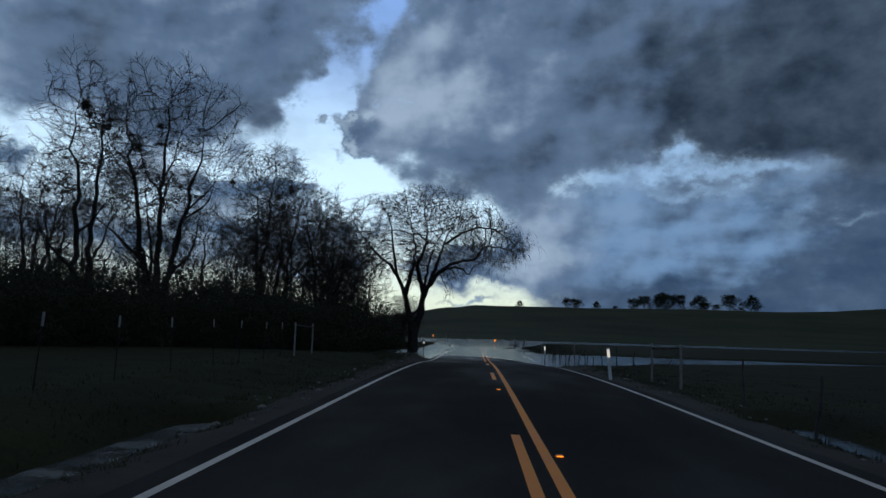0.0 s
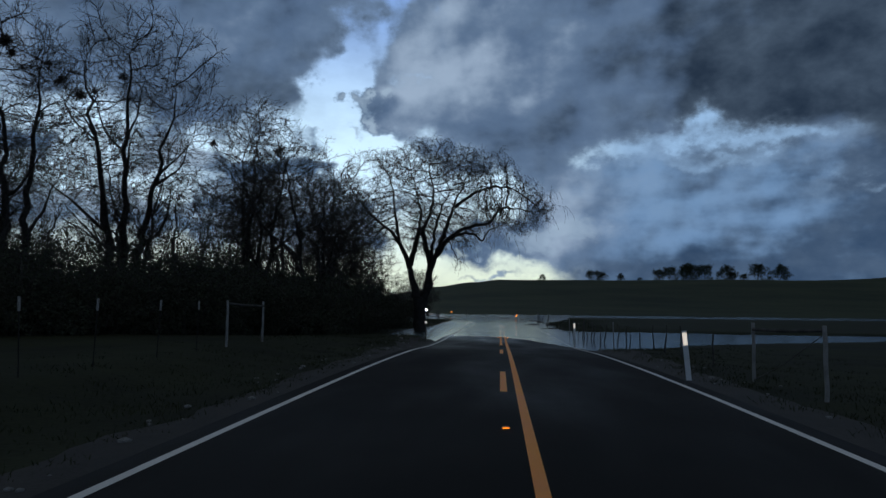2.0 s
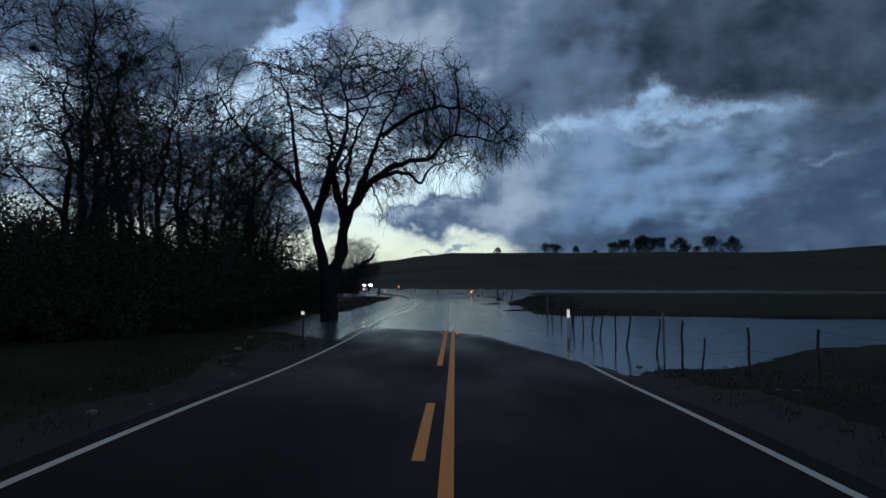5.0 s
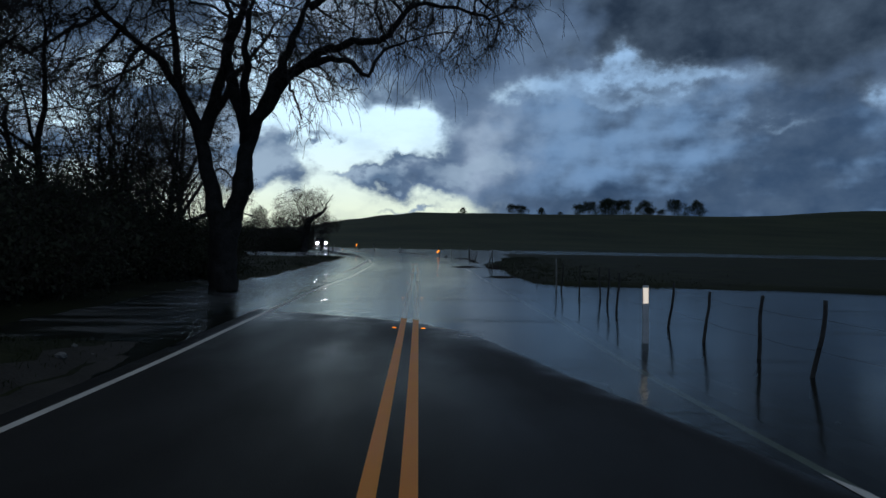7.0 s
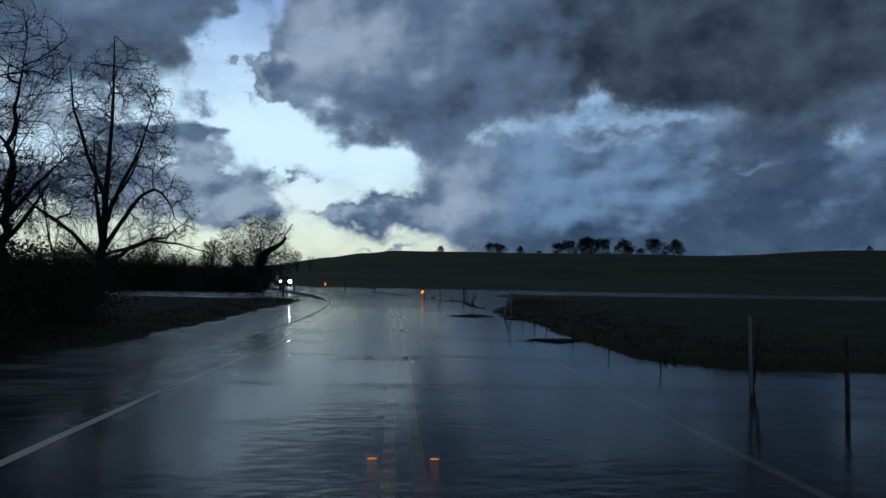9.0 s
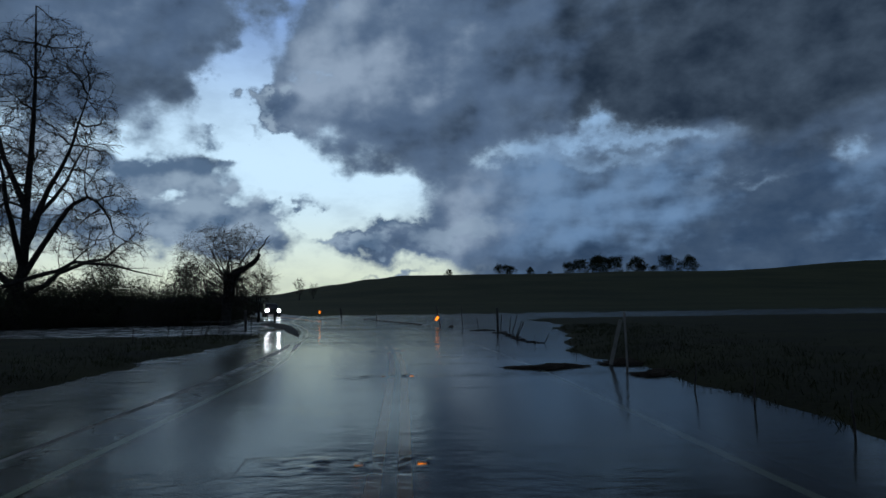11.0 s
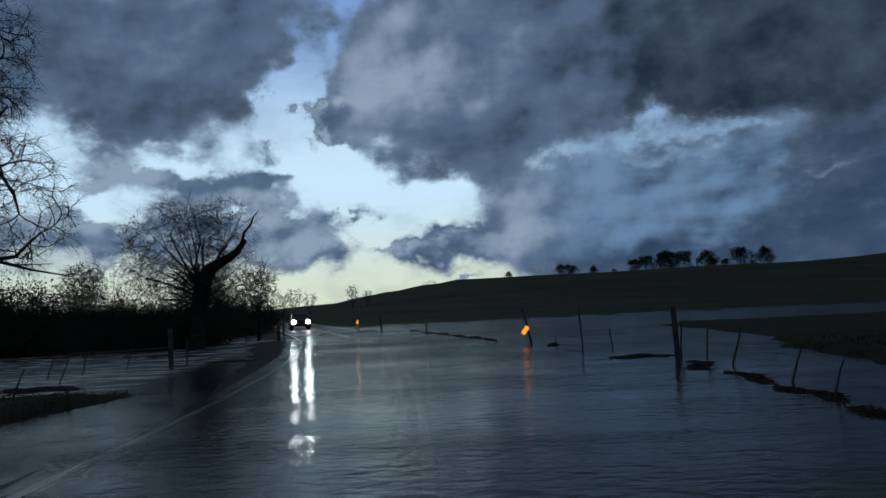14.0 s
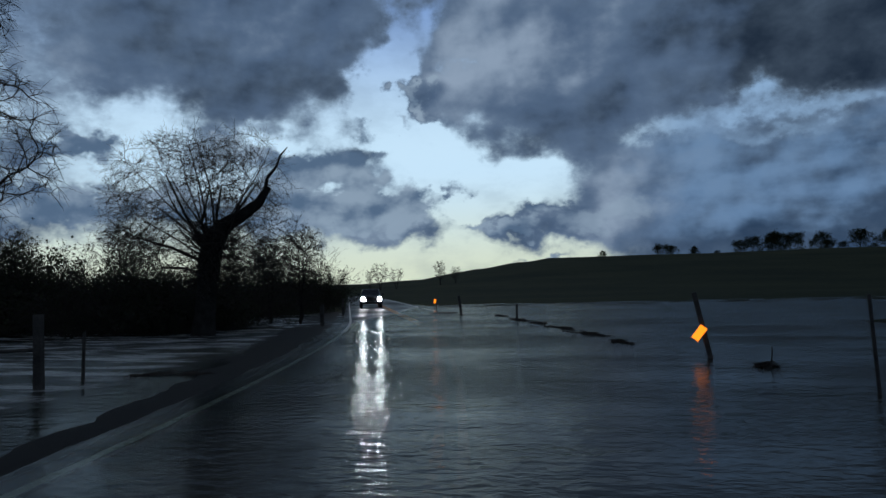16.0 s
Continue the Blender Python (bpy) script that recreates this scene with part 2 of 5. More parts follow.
def water_material(name):
    """Muddy flood water: gloss by Fresnel over a half-clear brown body; ripples are stronger where it runs off the road."""
    m = bpy.data.materials.new(name)
    m.use_nodes = True
    t = m.node_tree
    t.nodes.clear()
    out = t.nodes.new("ShaderNodeOutputMaterial")
    geo = t.nodes.new("ShaderNodeNewGeometry")
    sp = t.nodes.new("ShaderNodeSeparateXYZ")
    t.links.new(geo.outputs["Position"], sp.inputs[0])

    def noise_at(scale, detail, sx, sy):
        mp = t.nodes.new("ShaderNodeMapping")
        mp.inputs["Scale"].default_value = (sx, sy, 1)
        t.links.new(geo.outputs["Position"], mp.inputs[0])
        n = t.nodes.new("ShaderNodeTexNoise")
        n.inputs["Scale"].default_value, n.inputs["Detail"].default_value = scale, detail
        t.links.new(mp.outputs[0], n.inputs["Vector"])
        return n.outputs["Fac"]

    def mth(op, a, b, c=None):
        n = t.nodes.new("ShaderNodeMath")
        n.operation = op
        for i, v in enumerate((a, b, c)):
            if v is None:
                continue
            if isinstance(v, (int, float)):
                n.inputs[i].default_value = v
            else:
                t.links.new(v, n.inputs[i])
        return n.outputs[0]

    def rng(v, a, b, c, d):
        n = t.nodes.new("ShaderNodeMapRange")
        n.interpolation_type = "SMOOTHSTEP"
        t.links.new(v, n.inputs[0])
        for i, x in enumerate((a, b, c, d)):
            n.inputs[i + 1].default_value = x
        return n.outputs[0]
    ripple = noise_at(6.4, 6, 0.6, 1.0)
    swell = noise_at(0.75, 5, 0.6, 1.0)
    gusts = rng(noise_at(0.22, 4, 0.7, 1.3), 0.40, 0.66, 0.45, 1.5)
    # the flow leaves the road on its left and runs fast there
    run = rng(mth("ADD", sp.outputs[0], mth("MULTIPLY", mth("MAXIMUM", mth("SUBTRACT", sp.outputs[1], 72.0), 0.0), 0.12)), -5.2, -3.4, 1.0, 0.0)
    down = rng(sp.outputs[1], 76.0, 96.0, 0.0, 1.0)
    calm = rng(noise_at(0.16, 3, 1.0, 0.45), 0.42, 0.62, 0.0, 1.0)
    open_far = rng(sp.outputs[1], 92.0, 110.0, 0.0, 1.0)
    streaks = rng(noise_at(0.55, 5, 0.22, 1.5), 0.50, 0.68, 0.0, 1.0)
    power = mth("ADD", mth("MULTIPLY", run, 0.40), mth("MULTIPLY", mth("ADD", mth("MULTIPLY", calm, 0.5), mth("MULTIPLY", mth("MULTIPLY", down, gusts), 2.0)), 0.07))
    power = mth("ADD", mth("ADD", power, mth("ADD", 0.020, mth("MULTIPLY", streaks, 0.085))), mth("MULTIPLY", mth("MULTIPLY", open_far, gusts), 0.34))
    b1, b2 = t.nodes.new("ShaderNodeBump"), t.nodes.new("ShaderNodeBump")
    b1.inputs["Distance"].default_value, b2.inputs["Distance"].default_value = 0.12, 0.30
    for b, h in ((b1, ripple), (b2, swell)):
        t.links.new(h, b.inputs["Height"])
        t.links.new(power, b.inputs["Strength"])
    # short broken waves where the flow tumbles over the meadow
    b3 = t.nodes.new("ShaderNodeBump")
    b3.inputs["Distance"].default_value = 0.45
    t.links.new(noise_at(1.9, 4, 0.42, 1.0), b3.inputs["Height"])
    t.links.new(mth("MULTIPLY", run, 0.5), b3.inputs["Strength"])
    t.links.new(b3.outputs[0], b1.inputs["Normal"])
    t.links.new(b1.outputs[0], b2.inputs["Normal"])
    gloss = t.nodes.new("ShaderNodeBsdfGlossy")
    keen = t.nodes.new("ShaderNodeMapRange")
    t.links.new(mth("MULTIPLY", down, mth("SUBTRACT", 1.0, run)), keen.inputs[0])
    keen.inputs[3].default_value, keen.inputs[4].default_value = 0.12, 0.05
    t.links.new(mth("MULTIPLY_ADD", run, 0.06, keen.outputs[0]), gloss.inputs["Roughness"])
    gloss.inputs["Color"].default_value = (0.635, 0.665, 0.675, 1)
    t.links.new(b2.outputs[0], gloss.inputs["Normal"])
    clear = t.nodes.new("ShaderNodeBsdfTransparent")
    clear.inputs["Color"].default_value = (0.62, 0.74, 0.68, 1)
    mud = t.nodes.new("ShaderNodeBsdfDiffuse")
    # pale streaks painted into the body, for sky that broken waves would reflect
    glint = mth("MULTIPLY", run, rng(noise_at(1.1, 6, 0.30, 1.5), 0.40, 0.60, 0.0, 1.0))
    tone = t.nodes.new("ShaderNodeMix")
    tone.data_type = "RGBA"
    t.links.new(glint, tone.inputs[0])
    tone.inputs[6].default_value, tone.inputs[7].default_value = (0.06, 0.058, 0.052, 1), (0.60, 0.62, 0.63, 1)
    t.links.new(tone.outputs[2], mud.inputs["Color"])
    body = t.nodes.new("ShaderNodeMixShader")
    # silt thickens where the stream crosses the bend
    side = mth("ADD", sp.outputs[0], mth("MULTIPLY", mth("MAXIMUM", mth("SUBTRACT", sp.outputs[1], 72.0), 0.0), 0.12))
    t.links.new(mth("MULTIPLY", rng(sp.outputs[1], 74.0, 86.0, 0.30, 0.96), mth("MAXIMUM", rng(side, -1.6, -0.5, 0.15, 1.0), mth("MULTIPLY", glint, 0.9))), body.inputs[0])
    t.links.new(clear.outputs[0], body.inputs[1])
    t.links.new(mud.outputs[0], body.inputs[2])
    fr = t.nodes.new("ShaderNodeFresnel")
    fr.inputs["IOR"].default_value = 1.285
    t.links.new(b2.outputs[0], fr.inputs["Normal"])
    mx = t.nodes.new("ShaderNodeMixShader")
    t.links.new(fr.outputs[0], mx.inputs[0])
    t.links.new(body.outputs[0], mx.inputs[1])
    t.links.new(gloss.outputs[0], mx.inputs[2])
    t.links.new(mx.outputs[0], out.inputs[0])
    return m


def asphalt_material(name):
    m = material(name, (0.0095, 0.0088, 0.0080), (0.023, 0.0215, 0.020), 0.70, 0.35, 0.6, 90.0, spec=0.17)
    t = m.node_tree
    p = t.nodes["Principled BSDF"]
    geo = t.nodes.new("ShaderNodeNewGeometry")
    mp = t.nodes.new("ShaderNodeMapping")
    mp.inputs["Scale"].default_value = (0.42, 0.14, 1)
    t.links.new(geo.outputs["Position"], mp.inputs[0])
    n = t.nodes.new("ShaderNodeTexNoise")
    n.inputs["Scale"].default_value, n.inputs["Detail"].default_value = 1.0, 6
    t.links.new(mp.outputs[0], n.inputs["Vector"])
    sp = t.nodes.new("ShaderNodeSeparateXYZ")
    t.links.new(geo.outputs["Position"], sp.inputs[0])
    wet = t.nodes.new("ShaderNodeMapRange")
    t.links.new(sp.outputs[1], wet.inputs[0])
    wet.inputs[1].default_value, wet.inputs[2].default_value, wet.inputs[3].default_value, wet.inputs[4].default_value = 27.0, 44.0, 0.0, 0.36
    r = t.nodes.new("ShaderNodeMapRange")
    t.links.new(n.outputs["Fac"], r.inputs[0])
    r.inputs[1].default_value, r.inputs[2].default_value, r.inputs[3].default_value, r.inputs[4].default_value = 0.36, 0.62, 0.66, 0.97
    d = t.nodes.new("ShaderNodeMath")
    d.operation = "SUBTRACT"
    t.links.new(r.outputs[0], d.inputs[0])
    t.links.new(wet.outputs[0], d.inputs[1])
    # close to the flood's level a film of water lies in the grain
    film_n = t.nodes.new("ShaderNodeTexNoise")
    film_n.inputs["Scale"].default_value, film_n.inputs["Detail"].default_value = 0.9, 6
    t.links.new(geo.outputs["Position"], film_n.inputs["Vector"])
    lift = t.nodes.new("ShaderNodeMath")
    lift.operation = "MULTIPLY_ADD"
    t.links.new(film_n.outputs["Fac"], lift.inputs[0])
    lift.inputs[1].default_value = 0.05
    t.links.new(sp.outputs[2], lift.inputs[2])
    film = t.nodes.new("ShaderNodeMapRange")
    film.interpolation_type = "SMOOTHSTEP"
    t.links.new(lift.outputs[0], film.inputs[0])
    film.inputs[1].default_value, film.inputs[2].default_value, film.inputs[3].default_value, film.inputs[4].default_value = 0.012, 0.040, 1.0, 0.0
    rough = t.nodes.new("ShaderNodeMix")
    t.links.new(film.outputs[0], rough.inputs[0])
    t.links.new(d.outputs[0], rough.inputs[2])
    rough.inputs[3].default_value = 0.16
    t.links.new(rough.outputs[0], p.inputs["Roughness"])
    return m


M_ASPHALT = asphalt_material("wet_asphalt")
# duller copy of the asphalt: the shoulder strip's dark look is put in here
M_DULL_ASPHALT = material("dull_asphalt", (0.010, 0.010, 0.0105), (0.030, 0.030, 0.030), 0.80, 1.2, 0.5, 40.0, spec=0.16)
M_YELLOW = material("yellow_road_paint", (0.95, 0.28, 0.012), (1.0, 0.37, 0.025), 0.55, 1.5, 0.2, 60.0)
M_WHITE = material("white_road_paint", (0.62, 0.59, 0.54), (0.88, 0.84, 0.78), 0.55, 1.5, 0.2, 60.0)
M_GRASS = material("winter_grass", (0.011, 0.012, 0.006), (0.036, 0.040, 0.018), 0.95, 0.35, 0.9, 9.0, spec=0.1)
M_HILL = material("hill_pasture", (0.020, 0.027, 0.013), (0.066, 0.074, 0.038), 0.95, 0.022, 0.4, 0.6, spec=0.05)
M_DIRT = material("gravel_shoulder", (0.018, 0.016, 0.013), (0.058, 0.052, 0.045), 0.85, 1.4, 0.8, 25.0, spec=0.25)
M_BARK = material("dark_bark", (0.014, 0.013, 0.012), (0.050, 0.046, 0.041), 0.95, 3.0, 0.9, 18.0, spec=0.1)
M_TWIG = material("bare_twigs", (0.032, 0.028, 0.025), (0.085, 0.074, 0.066), 0.95, 2.0, 0.2, 12.0, spec=0.05)
M_BRUSH = material("brush_leaves", (0.030, 0.033, 0.022), (0.072, 0.078, 0.050), 0.95, 1.0, 0.2, 9.0, spec=0.05)
M_OAK = material("oak_leaves", (0.018, 0.024, 0.014), (0.050, 0.060, 0.034), 0.95, 0.4, 0.2, 3.0, spec=0.05)
# white plastic darkened to grey, for a post seen against the light
M_GREYED = material("greyed_plastic", (0.15, 0.145, 0.13), (0.33, 0.32, 0.29), 0.75, 5.0, 0.3, 40.0, spec=0.2)
M_POST = material("weathered_post_wood", (0.030, 0.028, 0.026), (0.12, 0.11, 0.10), 0.9, 3.0, 0.7, 30.0, spec=0.1)
M_PALE = material("pale_post_wood", (0.16, 0.15, 0.14), (0.36, 0.34, 0.31), 0.9, 3.0, 0.6, 30.0, spec=0.1)
M_WIRE = material("rusty_wire", (0.04, 0.035, 0.03), (0.12, 0.10, 0.09), 0.6, 6.0, 0.2, 50.0, metal=0.6)
M_PLASTIC = material("white_plastic", (0.55, 0.55, 0.54), (0.80, 0.80, 0.79), 0.45, 3.0, 0.15, 30.0)
M_CAR = material("dark_car_paint", (0.012, 0.014, 0.018), (0.03, 0.034, 0.04), 0.25, 1.0, 0.02, 20.0, spec=0.5, coat=0.6)
M_TYRE = material("tyre_rubber", (0.008, 0.008, 0.008), (0.02, 0.02, 0.02), 0.8, 4.0, 0.3, 30.0)
M_GLASS = material("dark_glass", (0.01, 0.012, 0.014), (0.02, 0.022, 0.025), 0.12, 1.0, 0.0, 10.0, spec=0.6)
M_STONE = material("pale_stone", (0.10, 0.10, 0.095), (0.30, 0.29, 0.27), 0.9, 8.0, 0.6, 40.0)
M_LAMP = glow_material("headlamp_glow", (0.93, 0.97, 1.0), 90.0)
# reflectors get emission of their own, in place of headlight thrown back
M_AMBER_GLOW = glow_material("amber_reflector_glow", (1.0, 0.24, 0.012), 1.9)
M_WHITE_GLOW = glow_material("white_reflector_glow", (1.0, 0.88, 0.74), 0.55)
M_WATER = water_material("flood_water")


# ---- building helpers ----
def mesh_of(name, verts, faces, mat, flat=True):
    me = bpy.data.meshes.new(name)
    me.from_pydata([tuple(v) for v in verts], [], faces)
    me.materials.append(mat)
    if not flat:
        me.polygons.foreach_set("use_smooth", [True] * len(me.polygons))
    me.update()
    return me


def part(name, bm, mat, parent=None, label=""):
    """Links a bmesh, or a mesh that is ready, as one object, under its thing if there is one."""
    if isinstance(bm, bpy.types.Mesh):
        me = bm
    else:
        me = bpy.data.meshes.new(name)
        bm.normal_update()
        bm.to_mesh(me)
        bm.free()
        me.materials.append(mat)
    ob = new(name, me)
    if parent is not None:
        ob.parent = parent
    if label:
        ob["label"] = label
    return ob


def box(sx, sy, sz, at=(0, 0, 0), bevel=0.0, taper=1.0, bm=None, turn=None):
    """A box resting on at, bevelled, its top scaled by taper."""
    own = bmesh.new()
    bmesh.ops.create_cube(own, size=1)
    for v in own.verts:
        k = taper if v.co.z > 0 else 1.0
        v.co = Vector((v.co.x * sx * k, v.co.y * sy * k, (v.co.z + 0.5) * sz))
    if bevel:
        bmesh.ops.bevel(own, geom=own.edges[:], offset=bevel, segments=2, affect="EDGES", profile=0.6)
    if turn is not None:
        bmesh.ops.transform(own, matrix=turn, verts=own.verts)
    bmesh.ops.translate(own, vec=at, verts=own.verts)
    if bm is None:
        return own
    me = bpy.data.meshes.new("tmp")
    own.to_mesh(me)
    own.free()
    bm.from_mesh(me)
    bpy.data.meshes.remove(me)
    return bm


def tubes(lines, cap=False):
    """Vertices and faces of tapering tubes; a line is (points, radii, sides)."""
    verts, faces = [], []
    for pts, radii, sides in lines:
        n = len(pts)
        start = len(verts)
        d0 = pts[-1] - pts[0]
        ref = Vector((0, 0, 1)) if abs(d0.normalized().z) < 0.9 else Vector((1, 0, 0))
        for i in range(n):
            d = pts[min(i + 1, n - 1)] - pts[max(i - 1, 0)]
            if d.length < 1e-6:
                d = Vector((0, 0, 1))
            a = d.cross(ref).normalized()
            b = d.cross(a).normalized()
            for k in range(sides):
                w = 2 * math.pi * k / sides
                verts.append(pts[i] + (a * math.cos(w) + b * math.sin(w)) * radii[i])
        for i in range(n - 1):
            for k in range(sides):
                p, q = start + i * sides + k, start + i * sides + (k + 1) % sides
                faces.append((p, q, q + sides, p + sides))
        if cap:
            faces.append(tuple(start + (n - 1) * sides + k for k in range(sides)))
            faces.append(tuple(start + k for k in reversed(range(sides))))
    return verts, faces


# ---- the lie of the land ----
def step(v, lo, hi):
    t = min(1.0, max(0.0, (v - lo) / (hi - lo)))
    return t * t * (3 - 2 * t)


def blend(v, rows):
    """Smooth interpolation through rows of (v, value)."""
    if v <= rows[0][0]:
        return rows[0][1]
    for (a, x), (b, y) in zip(rows, rows[1:]):
        if v <= b:
            return x + (y - x) * step(v, a, b)
    return rows[-1][1]


BEND, CURVE, FREE = 73.5, 0.0029, 126.0
LANE = 3.20


def road_x(y):
    """The road's middle line: straight, then a bend to the left, then straight again."""
    if y < BEND:
        return 0.0
    if y < FREE:
        return -CURVE * (y - BEND) ** 2
    return -CURVE * (FREE - BEND) ** 2 - 2 * CURVE * (FREE - BEND) * (y - FREE)


def road_slope(y):
    return 0.0 if y < BEND else -2 * CURVE * (min(y, FREE) - BEND)


ROAD_Z = ((-40, 0.49), (4, 0.49), (12, 0.51), (19, 0.48), (24, 0.42), (30, 0.29), (35, 0.145), (40, 0.07), (46, -0.004), (50, -0.03), (54, -0.042), (70, -0.06), (100, -0.065), (125, -0.05), (150, 0.05), (220, 0.4), (400, 1.2))


def slope_z(y):
    """The middle of the road along its length, with straight grades eased into one another."""
    def straight(v):
        for (a, p), (b, q) in zip(ROAD_Z, ROAD_Z[1:]):
            if v <= b:
                return p + (q - p) * (v - a) / (b - a)
        return ROAD_Z[-1][1]
    return sum(straight(y + d) for d in (-3.0, -1.5, 0.0, 1.5, 3.0)) / 5


def road_z(y, u):
    """Height of the asphalt at y and u metres to the right of the middle: it leans down to the right."""
    round_ = (0.0040 + 0.0042 * step(y, 28, 35)) * (1 - 0.90 * step(y, 40, 48))
    mid = slope_z(y)
    lean = blend(y, ((10, 0.002), (30, 0.010), (40, 0.013), (60, 0.006), (88, 0.010), (104, 0.018), (140, 0.02)))
    k = step(y, 42, 51) * (1 - step(y, 84, 100))
    lean = lean * (1 - k) + k * (-0.003 + 0.003 * step(y, 58, 80) - mid + round_ * 11.2) / 3.35
    return mid - lean * u - round_ * u * u


def inside(x, y, a, b, c, d, soft):
    return step(x, a - soft, a + soft) * (1 - step(x, b - soft, b + soft)) * step(y, c - soft, c + soft) * (1 - step(y, d - soft, d + soft))


def wob(x, y, s, k=0.0):
    return noise.noise(Vector((x * s, y * s, k)))


def hill_z(x, y):
    crest = blend(x, ((-900, 16.0), (-330, 10.0), (-145, 10.0), (-90, 14.0), (-60, 21.0), (-25, 26.0), (0, 29.5), (100, 29.5), (300, 31.0), (510, 41.0), (900, 46.0)))
    rise = step(y, 160 + 0.06 * abs(x), 770)
    return 0.22 * step(y, 163, 178) + crest * rise ** 1.15 + 1.2 * wob(x, y, 0.012) * rise


def land_z(x, y):
    """Height of the ground away from the asphalt, in metres above the flood."""
    u = x - road_x(y)
    if y > 150:
        base = hill_z(x, y)
        if u < -8 and y < 420:
            base = max(base, 0.5 * step(-u, 8, 14))
        return base + 0.03 * wob(x, y, 0.4)
    w = 1.4 * wob(x, y, 0.22, 4.0) + 0.7 * wob(x, y, 0.6, 9.0)
    if u > 0:
        # dry verge, the flooded meadow, the green rise in it, and open water beyond
        dry = (1 - step(y + 0.5 * w - 0.12 * (x - 4) - 3.0 * step(x, 6.0, 9.5) - 0.42 * max(0.0, min(x, 34.0) - 7.5), 28.0, 41.0)) * 0.62 - 0.26
        ditch = -0.30 * inside(x, y + w, 4.7, 6.0, -12, 10.5, 0.5)
        rise = inside(x + 0.4 * w, y + w, 4.6 + 2.1 * step(y, 80, 90) + 3.4 * step(y, 90, 108), 400, 59.0 - 0.22 * min(x - 5, 14), 118, 1.5) * 0.40
        strip = 0.27 * inside(x + 0.12 * w, y + 0.4 * w, 4.4, 5.1, 83, 96, 0.3) * step(wob(x, y, 0.5, 2.0), -0.35, 0.15)
        z = max(dry + ditch, -0.26 + rise, -0.26 + strip)
    else:
        dry = (1 - step(y + 0.7 * w + 0.06 * x, 39.5, 45.5)) * 0.56 - 0.22
        dry += 0.33 * step(-x, 5.6, 7.9) * (1 - step(y, 27, 39))
        ditch = -0.34 * inside(x, y + w, -5.9, -4.7, -14, 8.5, 0.5)
        bank = 0.36 * inside(x + 0.4 * w, y + w, -19.0, -6.2, 59.5, 93.0, 1.2)
        trunk = 0.30 * step(-x, 5.0, 8.5) * (1 - step(y + w, 56, 62))
        wood = 0.75 * step(-x - 0.15 * max(0.0, 60 - y) + 0.8 * w, 14, 24) * (1 - step(y, 74, 84))
        far = 0.7 * step(0.62 * y - x + 2.0 * w, 98.0, 106.0) * step(-x, 15, 21)
        z = max(dry + ditch, -0.22 + bank, -0.22 + trunk, -0.22 + wood, -0.22 + far)
    return z + 0.035 * wob(x, y, 0.9) + 0.02 * wob(x, y, 2.3)


def ground_z(x, y):
    """The ground as built: land, drawn down under the asphalt and graded up to its edge."""
    u = x - road_x(y)
    if y > 400 or y < -60:
        return land_z(x, y)
    edge = road_z(y, max(-3.9, min(3.9, u)))
    k = step(abs(u), 3.65, 4.8)
    z = (edge - 0.03) * (1 - k) + land_z(x, y) * k
    if abs(u) < 3.6:
        z = edge - 0.16
    return z


def axis(lo, near_lo, near_hi, hi, fine, grow):
    out = list(np.arange(near_lo, near_hi + fine / 2, fine))
    s, v = fine, near_hi
    while v < hi:
        s *= grow
        v += s
        out.append(min(v, hi))
    s, v = fine, near_lo
    while v > lo:
        s *= grow
        v -= s
        out.insert(0, max(v, lo))
    return [float(v) for v in out]


XS = axis(-4000, -16, 14, 4000, 0.34, 1.075)
YS = axis(-600, -6, 125, 4500, 0.45, 1.06)
nx = len(XS)
verts = [(x, y, ground_z(x, y)) for y in YS for x in XS]
faces = [(j * nx + i, j * nx + i + 1, (j + 1) * nx + i + 1, (j + 1) * nx + i) for j in range(len(YS) - 1) for i in range(nx - 1)]
me = mesh_of("ground", verts, faces, M_GRASS, flat=False)
me.materials.append(M_HILL)
me.polygons.foreach_set("material_index", [1 if YS[f // (nx - 1)] > 160 else 0 for f in range(len(faces))])
ground = tagged(new("ground", me), "dark green winter grass and flooded pasture", "ground", kind="structure")


def ribbon(name, y0, y1, dy, us, lift, mat, under=0.0, drift=((0, 0.0), (1, 0.0))):
    """A strip that follows the road, through the given offsets from its middle; under gives it a skirt downwards."""
    v, f = [], []
    n = max(1, round((y1 - y0) / dy))
    for j in range(n + 1):
        y = y0 + (y1 - y0) * j / n
        s = road_slope(y)
        k = 1 / math.sqrt(1 + s * s)
        row = [(road_x(y) + u * k, y - u * k * s, road_z(y, u) + lift) for u in (o + blend(y, drift) for o in us)]
        if under:
            row = [(row[0][0], row[0][1], row[0][2] - under)] + row + [(row[-1][0], row[-1][1], row[-1][2] - under)]
        v += row
    m = len(v) // (n + 1)
    for j in range(n):
        for i in range(m - 1):
            f.append((j * m + i, j * m + i + 1, (j + 1) * m + i + 1, (j + 1) * m + i))
    return mesh_of(name, v, f, mat, flat=False)


road = tagged(new("road", ribbon("road", -60, 330, 0.8, [-3.55, -3.2, -2.4, -1.2, 0, 1.2, 2.4, 3.2, 3.55], 0.0, M_ASPHALT, 0.14)),
              "wet dark two-lane asphalt road running into flood water", "road", kind="structure")


def line(name, y0, y1, u, width, mat, label, drift=((0, 0.0), (1, 0.0))):
    ob = new(name, ribbon(name, y0, y1, 0.7, [u - width / 2, u + width / 2], 0.005, mat, drift=drift))
    ob.parent = road
    ob["label"] = label
    return ob


